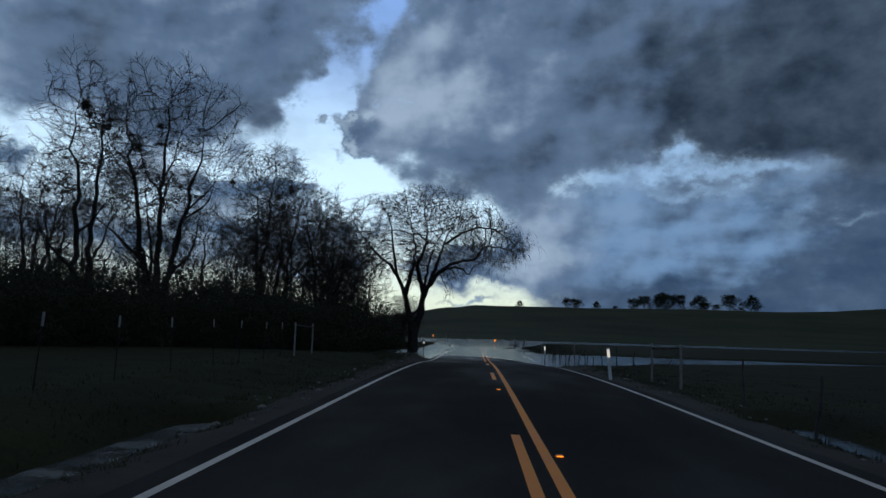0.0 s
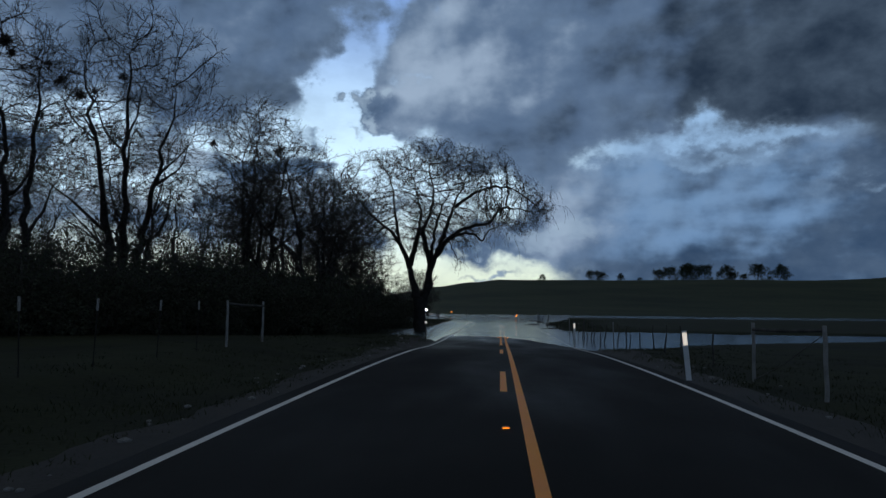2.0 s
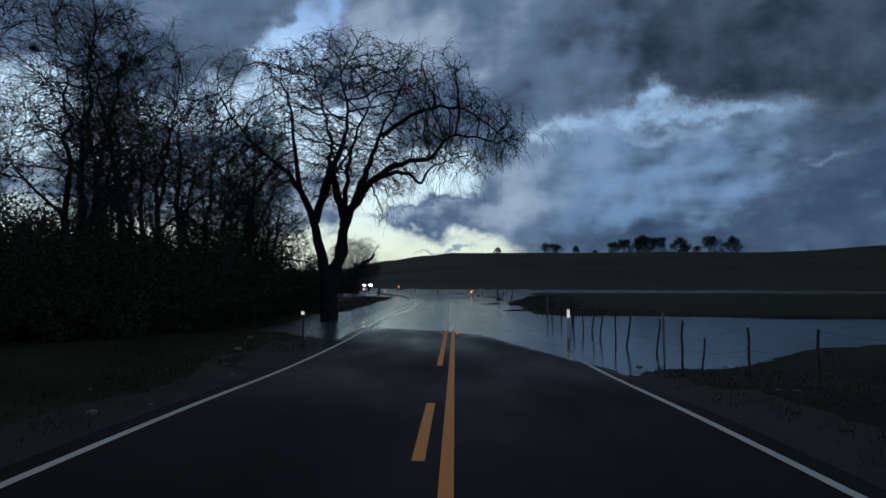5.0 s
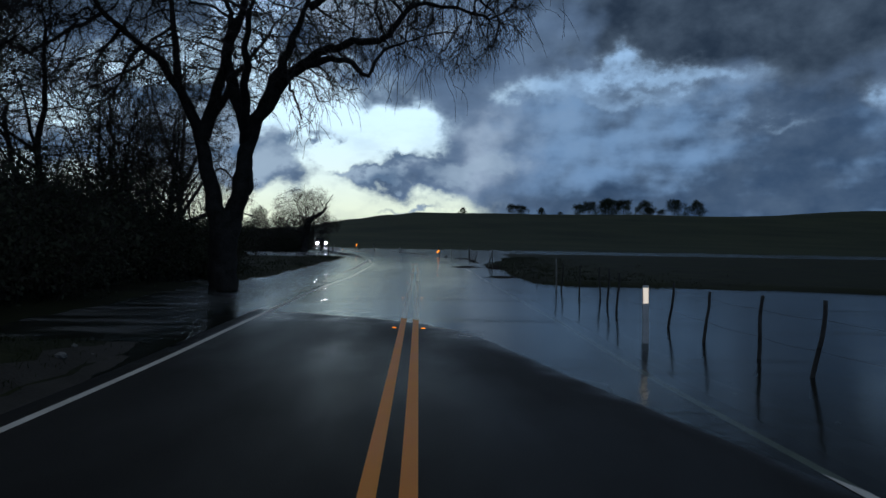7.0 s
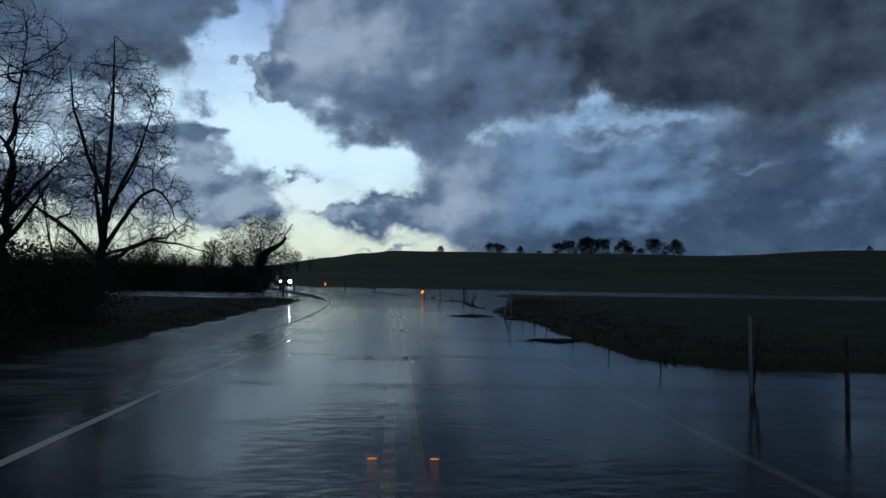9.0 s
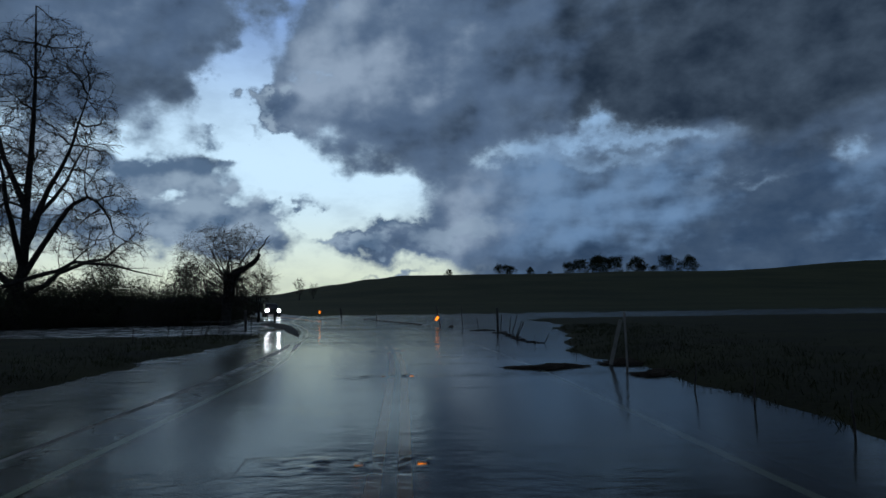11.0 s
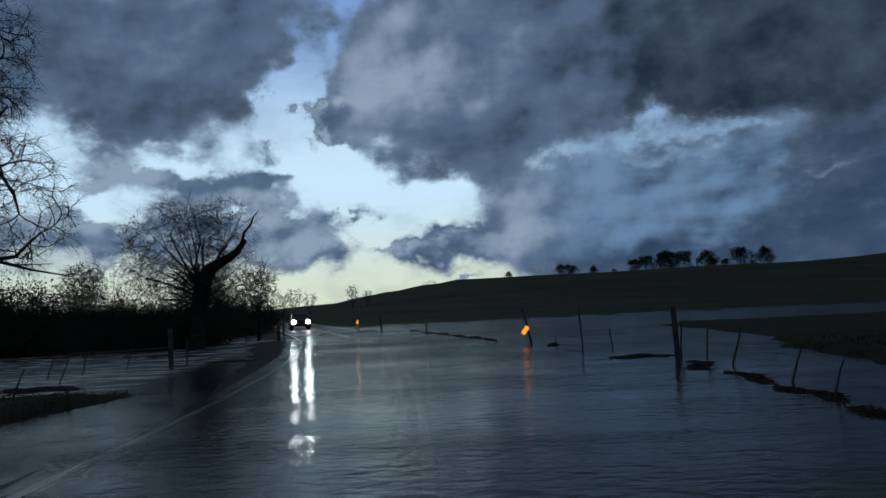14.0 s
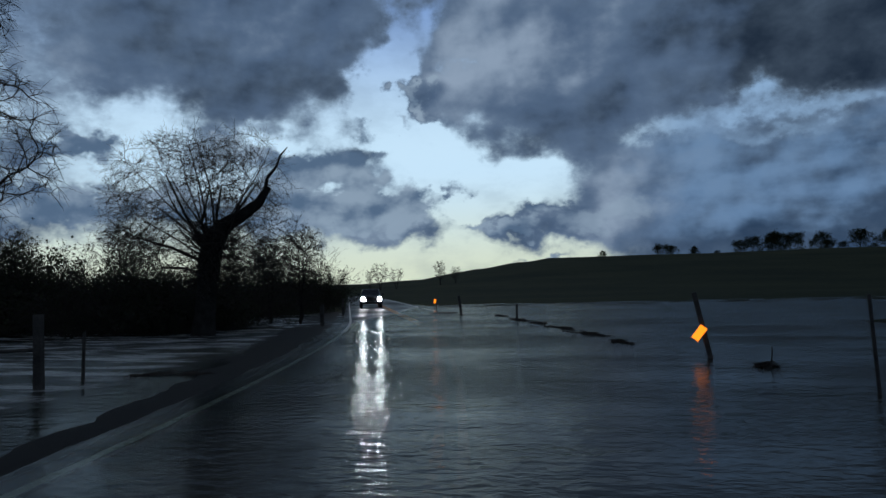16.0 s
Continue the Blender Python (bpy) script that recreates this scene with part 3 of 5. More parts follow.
line("edge_line", -50, 320, -LANE, 0.11, M_WHITE, "white painted edge line", ((52, 0.0), (65, 0.42), (77, 0.42), (87, 0.0)))
line("edge_line", -50, 320, LANE, 0.11, M_WHITE, "white painted edge line")
line("centre_line", -50, 300, 0.125, 0.115, M_YELLOW, "solid yellow centre line")
line("centre_line", 34.6, 300, -0.125, 0.115, M_YELLOW, "solid yellow centre line")
for y in (-27.6, -12.9, 1.7, 15.6):
    line("centre_dash", y, y + 3.66, -0.125, 0.115, M_YELLOW, "broken yellow centre line")
line("centre_dash", 26.4, 29.6, -0.125, 0.115, M_YELLOW, "broken yellow centre line")

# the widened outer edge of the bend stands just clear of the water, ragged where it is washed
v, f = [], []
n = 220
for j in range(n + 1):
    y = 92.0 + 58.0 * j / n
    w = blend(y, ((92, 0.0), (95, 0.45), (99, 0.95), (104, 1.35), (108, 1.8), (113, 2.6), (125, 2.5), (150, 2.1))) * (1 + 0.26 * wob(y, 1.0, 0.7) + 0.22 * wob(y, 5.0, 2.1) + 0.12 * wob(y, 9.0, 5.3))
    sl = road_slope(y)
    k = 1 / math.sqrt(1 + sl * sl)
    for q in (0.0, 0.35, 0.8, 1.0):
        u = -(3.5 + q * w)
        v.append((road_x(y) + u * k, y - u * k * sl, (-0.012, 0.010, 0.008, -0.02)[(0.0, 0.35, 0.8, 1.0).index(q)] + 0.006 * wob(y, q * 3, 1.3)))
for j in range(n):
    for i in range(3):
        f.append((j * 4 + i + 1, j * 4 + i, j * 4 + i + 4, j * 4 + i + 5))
tagged(new("road_shoulder", mesh_of("road_shoulder", v, f, M_DULL_ASPHALT, flat=False)), "washed asphalt shoulder just clear of the water", "road", kind="structure")

# gravel verges, uneven along their outer edge
for side in (-1, 1):
    v, f = [], []
    n = 150
    for j in range(n + 1):
        y = -12 + 60 * j / n
        w = 0.95 + 0.35 * wob(y, side * 7.0, 0.5) + 0.2 * wob(y, side * 3.0, 1.7)
        for i, k in enumerate((0.0, 0.5, 1.0)):
            u = side * (3.5 + k * w)
            z = max(ground_z(road_x(y) + u, y) + 0.012, road_z(y, side * 3.55) - 0.02 - 0.05 * k * k if k < 0.7 else -9)
            v.append((road_x(y) + u, y, z))
    for j in range(n):
        for i in range(2):
            q = (j * 3 + i, j * 3 + i + 1, j * 3 + i + 4, j * 3 + i + 3)
            f.append(q if side > 0 else q[::-1])
    tagged(new("verge", mesh_of("verge", v, f, M_DIRT, flat=False)), "bare gravel verge beside the asphalt", "verge", kind="structure")

# the flood: one level sheet, which the land and the road rise out of
def chop(x, y):
    """Short steep waves of the stream that leaves the road over the meadow."""
    k = step(-(x + 0.12 * max(0.0, y - 72.0)), 4.3, 6.2) * step(y, 47, 54) * (1 - step(-x, 24, 31)) * (1 - step(y, 126, 134))
    if k <= 0.0:
        return 0.0
    a = 1 - abs(noise.noise(Vector((x * 0.55, y * 1.15, 3.0)))) * 2.2
    b = noise.noise(Vector((x * 1.3 + 5, y * 2.4, 8.0)))
    c = 0.45 + 0.55 * step(noise.noise(Vector((x * 0.16, y * 0.16, 1.0))), -0.25, 0.3)
    return k * c * (0.048 * a + 0.030 * b - 0.030)


wx = [-500.0, -120.0, -60.0] + [-32 + 0.22 * i for i in range(132)] + [-2.9, 0.0, 60.0, 500.0]
wy = [12.0, 30.0] + [46 + 0.24 * i for i in range(371)] + [135.0, 150.0, 172.0]
n = len(wx)
water = tagged(new("water", mesh_of("water", [(x, y, chop(x, y)) for y in wy for x in wx],
                                    [(j * n + i, j * n + i + 1, j * n + n + i + 1, j * n + n + i) for j in range(len(wy) - 1) for i in range(n - 1)], M_WATER, flat=False)),
               "grey flood water lying over road and meadow", "water", kind="structure")
for x, y, sx, sy, z in ((-5.3, -2, 0.75, 11.5, 0.085), (5.35, -2, 0.75, 13.0, 0.12)):
    tagged(new("puddle", mesh_of("puddle", [(x - sx, y - sy, z), (x + sx, y - sy, z), (x + sx, y + sy, z), (x - sx, y + sy, z)], [(0, 1, 2, 3)], M_WATER)),
           "rain water standing in the ditch", "puddle", kind="structure")


# ---- trees ----
def grow(lines, rng, p, d, length, radius, level, last, cfg):
    """Adds a branch and what grows from it to lines, as (level, points, radii)."""
    n = 5 if level < 2 else (4 if level < last else 3)
    pts, radii, seg = [p.copy()], [radius], length / n
    tip = cfg["tip"]
    cur = d.normalized()
    for i in range(n):
        wander = Vector((rng.gauss(0, 1), rng.gauss(0, 1), rng.gauss(0, 1))) * cfg["wander"]
        pull = cfg["rise"] if level < cfg["droop_from"] else -cfg["droop"]
        cur = (cur + wander + Vector((0, 0, pull))).normalized()
        pts.append(pts[-1] + cur * seg)
        radii.append(max(tip, radius * (1 - 0.75 * (i + 1) / n)))
    lines.append((level, pts, radii))
    if level >= last:
        return
    count = cfg["kids"][min(level, len(cfg["kids"]) - 1)]
    begin = cfg["bare"] if level == 0 else 0.22
    for k in range(count):
        f = begin + (1 - begin) * (k + rng.random()) / count
        i = min(n - 1, int(f * n))
        q = pts[i].lerp(pts[i + 1], f * n - i)
        along = (pts[i + 1] - pts[i]).normalized()
        side = along.cross(Vector((rng.gauss(0, 1), rng.gauss(0, 1), rng.gauss(0, 1)))).normalized()
        spread = rng.uniform(*cfg["angle"])
        kd = along * math.cos(spread) + side * math.sin(spread)
        kl = length * rng.uniform(*cfg["shrink"]) * (1.1 - 0.45 * f)
        kr = max(tip, radii[i] * rng.uniform(0.38, 0.62))
        grow(lines, rng, q, kd, kl, kr, level + 1, last, cfg)


from mathutils import kdtree


def colonise(seed, wood, blobs, count, seg, kill, reach, tip, lift=0.0, thin=0.18, twig=(0.3, 0.7), droop=0.0, twigs=2, keep=0.35, stray=0.3, power=0.53):
    """Branches that grow from the given wood, as (points, radii), towards goals scattered through the blobs of the crown; a blob is (centre, radii)."""
    r = random.Random(seed)
    goals, weights = [], [b[1][0] * b[1][1] * b[1][2] for b in blobs]
    while len(goals) < count:
        (cx, cy, cz), (rx, ry, rz) = r.choices(blobs, weights)[0]
        d = Vector((r.gauss(0, 1), r.gauss(0, 1), r.gauss(0, 1))).normalized() * r.random() ** 0.27
        p = Vector((cx + d.x * rx, cy + d.y * ry, cz + d.z * rz))
        if noise.noise(p * 0.5 + Vector((seed * 3.7, 0, 0))) > -thin:
            goals.append(p)
    pts, up, room = [], [], []
    for line, radii in wood:
        pts += line
        room += radii
        up += [-1] * len(line)
    first, kids = len(pts), {}
    for _ in range(110):
        near = kdtree.KDTree(len(pts))
        for i, p in enumerate(pts):
            near.insert(p, i)
        near.balance()
        pull = {}
        for g in goals:
            co, i, d = near.find(g)
            if d < reach:
                pull[i] = pull.get(i, Vector()) + (g - co) / max(d, 1e-4)
        fresh = []
        for i, v in pull.items():
            v = v.normalized() + Vector((r.gauss(0, stray), r.gauss(0, stray), r.gauss(0, stray) + lift))
            if up[i] >= 0:
                v += (pts[i] - pts[up[i]]).normalized() * keep
            q = pts[i] + v.normalized() * seg
            if any((pts[k] - q).length < seg * 0.6 for k in kids.get(i, ())):
                continue
            kids.setdefault(i, []).append(len(pts))
            fresh.append(q)
            pts.append(q)
            up.append(i)
        if not fresh:
            break
        done = kdtree.KDTree(len(fresh))
        for i, p in enumerate(fresh):
            done.insert(p, i)
        done.balance()
        goals = [g for g in goals if done.find(g)[2] > kill]
        if not goals:
            break
    ends = [0] * len(pts)
    for i in range(len(pts) - 1, first - 1, -1):
        ends[i] = max(1, ends[i])
        ends[up[i]] += ends[i]
    girth = [tip * n ** power for n in ends]
    lines = []
    for i in range(first, len(pts)):
        p = up[i]
        if p >= first and i == max(kids[p], key=lambda k: ends[k]):
            continue
        run, radii, k = [pts[p], pts[i]], [min(girth[i] * 1.1, room[p] if p < first else 9.0), girth[i]], i
        while k in kids:
            k = max(kids[k], key=lambda c: ends[c])
            run.append(pts[k])
            radii.append(girth[k])
        if p < first:
            radii = [min(a, room[p] * 0.85) for a in radii]
        lines.append((1 if radii[0] > 0.045 else 2, run, radii))
    for i in range(first, len(pts)):
        if ends[i] > 9:
            continue
        along = (pts[i] - pts[up[i]]).normalized()
        for _ in range(twigs):
            d = (along * 0.7 + Vector((r.gauss(0, 0.55), r.gauss(0, 0.55), r.gauss(0, 0.5)))).normalized()
            l, p = r.uniform(*twig), pts[i]
            if droop:
                m = p + d * l * 0.45
                lines.append((3, [p, m, m + (d * (1 - droop) + Vector((0, 0, -droop))).normalized() * l * 0.6], [tip * 0.7, tip * 0.55, tip * 0.35]))
            else:
                lines.append((3, [p, p + d * l], [tip * 0.7, tip * 0.35]))
                e = (d + Vector((r.gauss(0, 0.6), r.gauss(0, 0.6), r.gauss(0, 0.6)))).normalized()
                lines.append((3, [p + d * l * 0.45, p + d * l * 0.45 + e * l * 0.55], [tip * 0.5, tip * 0.3]))
    return lines


def tree_meshes(name, wood, lines):
    """The thick wood and the twigs of a tree, as two meshes."""
    v, f = tubes([(pts, radii, 8) for pts, radii in wood] + [(pts, radii, 6) for lv, pts, radii in lines if lv == 1])
    w, g = tubes([(pts, radii, 3) for lv, pts, radii in lines if lv > 1])
    return [mesh_of(name + "_trunk", v, f, M_BARK, flat=False), mesh_of(name + "_crown", w, g, M_TWIG)]


def make_tree(name, meshes, at, label, group="", turn=0.0, size=1.0):
    root = new(name)
    root.empty_display_size = 0.3
    tagged(root, label, "tree", group)
    for me in meshes[:-1]:
        part("trunk" if len(meshes) == 2 else "stem", me, None, root)
    part("crown", meshes[-1], None, root)
    root.matrix_basis = Matrix.Translation(at) @ Matrix.Rotation(turn, 4, "Z") @ Matrix.Scale(size, 4)
    return root


def make_limbed(name, count, lines, at, label):
    """A tree whose trunk and main limbs are parts of their own: they are the first lines, and all the rest is its crown."""
    root = new(name)
    root.empty_display_size = 0.3
    tagged(root, label, "tree")
    for i, (_, pts, radii) in enumerate(lines[:count]):
        v, f = tubes([(pts, radii, 9)])
        part("limb" if i else "trunk", mesh_of(name + "_limb", v, f, M_BARK, flat=False), None, root)
    v, f = tubes([(pts, radii, 5 if lv <= 1 else 3) for lv, pts, radii in lines[count:]])
    part("crown", mesh_of(name + "_crown", v, f, M_TWIG), None, root)
    root.matrix_basis = Matrix.Translation(at)
    return root


SLIM = dict(wander=0.13, rise=0.10, droop=0.0, droop_from=9, kids=(8, 5, 4), bare=0.15, angle=(0.3, 0.7), shrink=(0.35, 0.6), tip=0.009)
ROUND = dict(wander=0.16, rise=0.02, droop=0.05, droop_from=3, kids=(9, 7, 6, 5), bare=0.25, angle=(0.5, 1.0), shrink=(0.5, 0.7), tip=0.009)


def stems(rng, height, radius, cfg, last, count, lean=0.22):
    """A tree of one or more stems from one foot, scaled to its height."""
    lines = []
    for k in range(count):
        w = 2 * math.pi * (k + rng.random() * 0.6) / count
        d = Vector((math.cos(w) * lean * (count > 1), math.sin(w) * lean * (count > 1), 1))
        grow(lines, rng, Vector((0.25 * math.cos(w) * (count > 1), 0.25 * math.sin(w) * (count > 1), -0.3)), d, height * rng.uniform(0.62, 0.74), radius * (1 if count == 1 else 0.75), 0, last, cfg)
    top = max(p.z for _, pts, _ in lines for p in pts)
    s = height / top
    return [(lv, [p * s for p in pts], radii) for lv, pts, radii in lines]


def tall_tree(seed, count, wide, low, goals=2600, twigs=3, tip=0.017):
    """A forest tree 20 m high: one or more stems that rise into one tall rounded crown."""
    r = random.Random(seed)
    wood, blobs = [], []
    for k in range(count):
        w = 2 * math.pi * (k + 0.5 * r.random()) / count
        out = Vector((math.cos(w), math.sin(w), 0)) * (wide * 0.5 if count > 1 else 0.5)
        top, base = r.uniform(14.0, 17.0), 0.42 if count == 1 else 0.30
        line = [Vector((0.2 * math.cos(w), 0.2 * math.sin(w), -0.4)) + out * (i / 20) ** 1.2 + Vector((r.gauss(0, 0.12) * (i > 0), r.gauss(0, 0.12) * (i > 0), top * i / 20)) for i in range(21)]
        stem = [base * (1 - 0.88 * i / 20) for i in range(21)]
        wood.append((line, stem))
        # main limbs, each leaving its stem at a wide angle and then rising
        for q in range(5 if count == 1 else 3):
            at = r.randrange(6, 15)
            a = w + (r.uniform(-1.7, 1.7) if count > 1 else 1.26 * q + r.uniform(-0.4, 0.4))
            d, p, bough = Vector((math.cos(a), math.sin(a), r.uniform(0.5, 0.9))).normalized(), line[at].copy(), []
            reach = wide * r.uniform(0.9, 1.25) * (1.1 - 0.03 * at)
            for _ in range(11):
                bough.append(p.copy())
                d = (d + Vector((r.gauss(0, 0.13), r.gauss(0, 0.13), r.gauss(0.07, 0.10)))).normalized()
                p += d * reach / 10
            wood.append((bough, [stem[at] * 0.62 * (1 - 0.8 * i / 10) for i in range(11)]))
            blobs.append((tuple(bough[8] + Vector((0, 0, 1.2))), (wide * 0.45, wide * 0.45, wide * 0.42)))
        blobs.append(((out.x, out.y, r.uniform(13.5, 15.0)), (wide * 0.66, wide * 0.66, 5.2)))
    blobs.append(((0, 0, low + 4.0), (wide * 0.8, wide * 0.8, 3.6)))
    lines = colonise(seed, wood, blobs, goals, 0.42, 0.66, 4.0, tip, 0.10, 0.18, (0.45, 1.1), 0.0, twigs, 0.45, 0.18)
    return tree_meshes("cottonwood", wood, lines)


tall_kinds = [tall_tree(*row) for row in ((11, 2, 4.2, 9.0), (12, 3, 5.2, 6.5), (13, 2, 5.0, 6.0), (14, 3, 4.8, 7.0), (15, 2, 6.0, 4.0, 1100, 2), (16, 1, 5.6, 4.5, 1100, 2))]
far_kind = tall_tree(17, 2, 6.0, 4.0, 320, 1, 0.11)
past_kind = tall_tree(18, 2, 6.0, 4.0, 900, 2, 0.04)


def sapling_meshes(seed, count):
    """Each stem by itself, then the twigs of all of them."""
    lines = stems(random.Random(seed), 9.0, 0.10, SLIM, 3, count, 0.3)
    out = [mesh_of("sapling_stem", *tubes([(pts, radii, 6)]), M_BARK, flat=False) for lv, pts, radii in lines if lv == 0]
    return out + [mesh_of("sapling_crown", *tubes([(pts, radii, 3) for lv, pts, radii in lines if lv > 0]), M_TWIG)]


slim_kinds = [sapling_meshes(31 + i, n) for i, n in enumerate((3, 4, 2))]

rng = random.Random(5)
TALL_AT = ((-25.8, 39.0, 18.5, 0), (-27.5, 52.5, 24.0, 1), (-20.8, 58.5, 19.0, 2), (-33.3, 37.0, 14.5, 3), (-14.2, 64.0, 11.0, 4), (-23.0, 66.0, 14.5, 1),
           (-32.0, 62.0, 18.0, 2), (-17.0, 72.0, 13.0, 5), (-37.5, 51.0, 16.0, 1), (-43.0, 43.0, 17.0, 2), (-29.0, 76.0, 14.0, 3), (-24.0, 46.0, 13.5, 4), (-35.5, 30.0, 15.5, 3),
           (-13.2, 57.0, 12.5, 4), (-17.6, 60.0, 15.5, 1), (-16.8, 50.5, 15.5, 4), (-11.8, 47.0, 13.0, 4), (-12.2, 51.5, 12.0, 5), (-12.4, 67.0, 10.0, 4), (-14.0, 71.5, 11.5, 5), (-10.6, 60.5, 7.0, 4),
           (-30.5, 44.0, 12.0, 5), (-27.0, 41.5, 10.5, 4), (-22.5, 50.0, 11.5, 5), (-19.5, 46.5, 10.0, 4), (-33.0, 48.0, 13.0, 4), (-38.5, 40.0, 12.0, 5), (-40.0, 34.0, 12.5, 4), (-21.5, 62.0, 13.0, 5), (-30.0, 35.0, 10.0, 4))
# dense round clumps that grow in the tops of the tallest trees
def clump_mesh(seed):
    r = random.Random(seed)
    lines = []
    for _ in range(90):
        d = Vector((r.gauss(0, 1), r.gauss(0, 1), r.gauss(0, 0.9))).normalized()
        a = d * r.uniform(0.02, 0.12)
        side = Vector((r.gauss(0, 1), r.gauss(0, 1), r.gauss(0, 1))) * 0.1
        lines.append(([a, a + d * r.uniform(0.12, 0.2) + side * 0.5, d * r.uniform(0.26, 0.42) + side], [0.02, 0.018, 0.012], 3))
    return mesh_of("clump", *tubes(lines), M_TWIG)


clump_kinds = [clump_mesh(s) for s in (1, 2, 3)]
for num, (x, y, h, k) in enumerate(TALL_AT):
    tree = make_tree("bare_tree", tall_kinds[k], (x, y, land_z(x, y) - 0.1), "tall bare winter tree with dense fine twigs in the wood",
              "trees of the wood", rng.uniform(0, 6.28), h / 20.0)
    if num in (0, 1, 2, 3, 8):
        tops = [v.co for v in tall_kinds[k][1].vertices if v.co.z > 13.0 and v.co.x ** 2 + v.co.y ** 2 < 20.0]
        pick = random.Random(200 + num)
        for j in range(6 if num in (0, 3) else 3):
            ob = part("mistletoe_clump", clump_kinds[j % 3], None, tree, "dark round mistletoe clump")
            ob.matrix_basis = Matrix.Translation(pick.choice(tops)) @ Matrix.Scale(pick.uniform(0.6, 1.15), 4)
for i in range(20):
    x, y = rng.uniform(-20, -9.5), rng.uniform(46, 76)
    if i > 5:
        x, y = rng.uniform(-38, -19), rng.uniform(32, 54)
    if x > -12.5 and y > 62:
        x -= 6
    make_tree("sapling", slim_kinds[i % 3], (x, y, land_z(x, y) - 0.1), "slender bare sapling in the thicket", "saplings of the thicket",
              rng.uniform(0, 6.28), rng.uniform(0.65, 1.25))

# ---- the old tree beside the road: two stems from one foot, one limb reaching out over the asphalt ----
OLD = Vector((-5.85, 54.0, 0.0))


def limb(pts, r0, r1):
    """A limb through (x, z, depth) points, smoothed."""
    raw = [Vector((x * 1.035 - 0.10, 54.0 + d, z * 1.035)) - OLD for x, z, d in pts]
    out = []
    for i in range(len(raw) - 1):
        a, b = raw[i], raw[i + 1]
        before, after = raw[max(i - 1, 0)], raw[min(i + 2, len(raw) - 1)]
        for k in range(4):
            t = k / 4
            out.append(0.5 * (2 * a + (b - before) * t + (2 * before - 5 * a + 4 * b - after) * t * t + (3 * a - before - 3 * b + after) * t ** 3))
    out.append(raw[-1])
    n = len(out)
    out = [p + 0.15 * noise.noise_vector(p * 2.1 + Vector((0, 0, r0 * 50))) * min(1.0, i / 4) for i, p in enumerate(out)]
    return out, [r1 + (r0 - r1) * (1 - i / (n - 1)) ** 1.25 for i in range(n)]


BOUGHS = [limb(((-5.66, -0.4, 0), (-5.64, 0.4, 0), (-5.62, 1.4, 0), (-5.60, 2.3, 0)), 0.47, 0.42),
          limb(((-5.74, 1.7, 0), (-5.90, 2.5, 0.1), (-6.20, 3.66, 0.2), (-6.62, 5.0, 0.4), (-7.40, 6.5, 0.5), (-8.3, 7.4, 0.4), (-9.6, 8.6, 0.0), (-10.8, 10.4, -0.4)), 0.33, 0.04),
          limb(((-6.42, 4.6, 0.4), (-6.05, 6.2, 0.7), (-5.8, 7.4, 0.8), (-5.75, 8.6, 0.6), (-6.2, 10.4, 0.4)), 0.24, 0.045),
          limb(((-5.50, 1.7, 0), (-5.30, 2.4, 0), (-5.10, 3.3, -0.1), (-4.92, 4.3, -0.2), (-4.43, 5.3, -0.4), (-3.9, 6.05, -0.6), (-3.15, 6.75, -0.8), (-2.2, 7.2, -0.9), (-0.75, 7.55, -0.9), (-0.2, 8.3, -0.8), (0.85, 8.5, -0.7), (2.3, 8.2, -0.6)), 0.33, 0.04),
          limb(((-4.86, 4.6, -0.2), (-5.15, 5.7, -0.6), (-5.35, 6.9, -0.9), (-4.9, 8.1, -1.1), (-4.6, 9.6, -1.3), (-5.0, 11.2, -1.4)), 0.25, 0.04),
          limb(((-4.43, 5.3, -0.4), (-4.05, 6.7, 0.1), (-3.65, 7.9, 0.5), (-3.3, 9.0, 0.8), (-2.4, 11.2, 1.0)), 0.22, 0.04),
          limb(((-3.5, 6.4, -0.7), (-2.6, 6.75, -1.0), (-1.9, 6.62, -1.4), (-1.2, 6.25, -1.6), (-0.8, 6.95, -1.7), (-0.2, 7.1, -1.9)), 0.13, 0.03),
          limb(((-3.3, 8.8, 0.8), (-1.9, 9.8, 0.9), (-0.4, 10.3, 1.0), (1.1, 9.9, 1.0), (2.5, 8.9, 0.9)), 0.13, 0.035),
          limb(((-7.2, 6.2, 0.5), (-7.6, 8.2, 1.2), (-7.9, 10.2, 1.6), (-8.5, 11.8, 1.7)), 0.14, 0.035),
          limb(((-5.0, 4.4, -0.2), (-4.6, 5.8, -1.8), (-4.2, 7.4, -3.2), (-3.4, 9.0, -4.0)), 0.17, 0.035),
          limb(((-6.4, 4.8, 0.4), (-6.1, 6.4, 2.0), (-5.6, 8.0, 3.4), (-4.8, 9.4, 4.2)), 0.17, 0.035),
          limb(((-3.95, 6.0, -0.6), (-3.5, 6.1, -1.8), (-3.1, 5.4, -2.7), (-2.9, 4.7, -3.2)), 0.07, 0.02)]
rng = random.Random(77)
old_lines = [(0, pts, radii) for pts, radii in BOUGHS]
wood = [(pts[int(len(pts) * 0.3):], radii[int(len(pts) * 0.3):]) for pts, radii in BOUGHS[1:]]
crown = [((0.7, 0, 9.8), (4.7, 4.9, 4.3)), ((4.5, -0.4, 10.3), (3.0, 4.2, 3.0)), ((7.0, -0.6, 8.9), (2.5, 3.0, 1.9)), ((-3.3, 0, 10.0), (3.1, 4.0, 3.3)), ((1.0, 0, 7.0), (3.4, 2.6, 1.6)), ((-4.6, 0.4, 7.6), (2.6, 3.2, 2.2))]
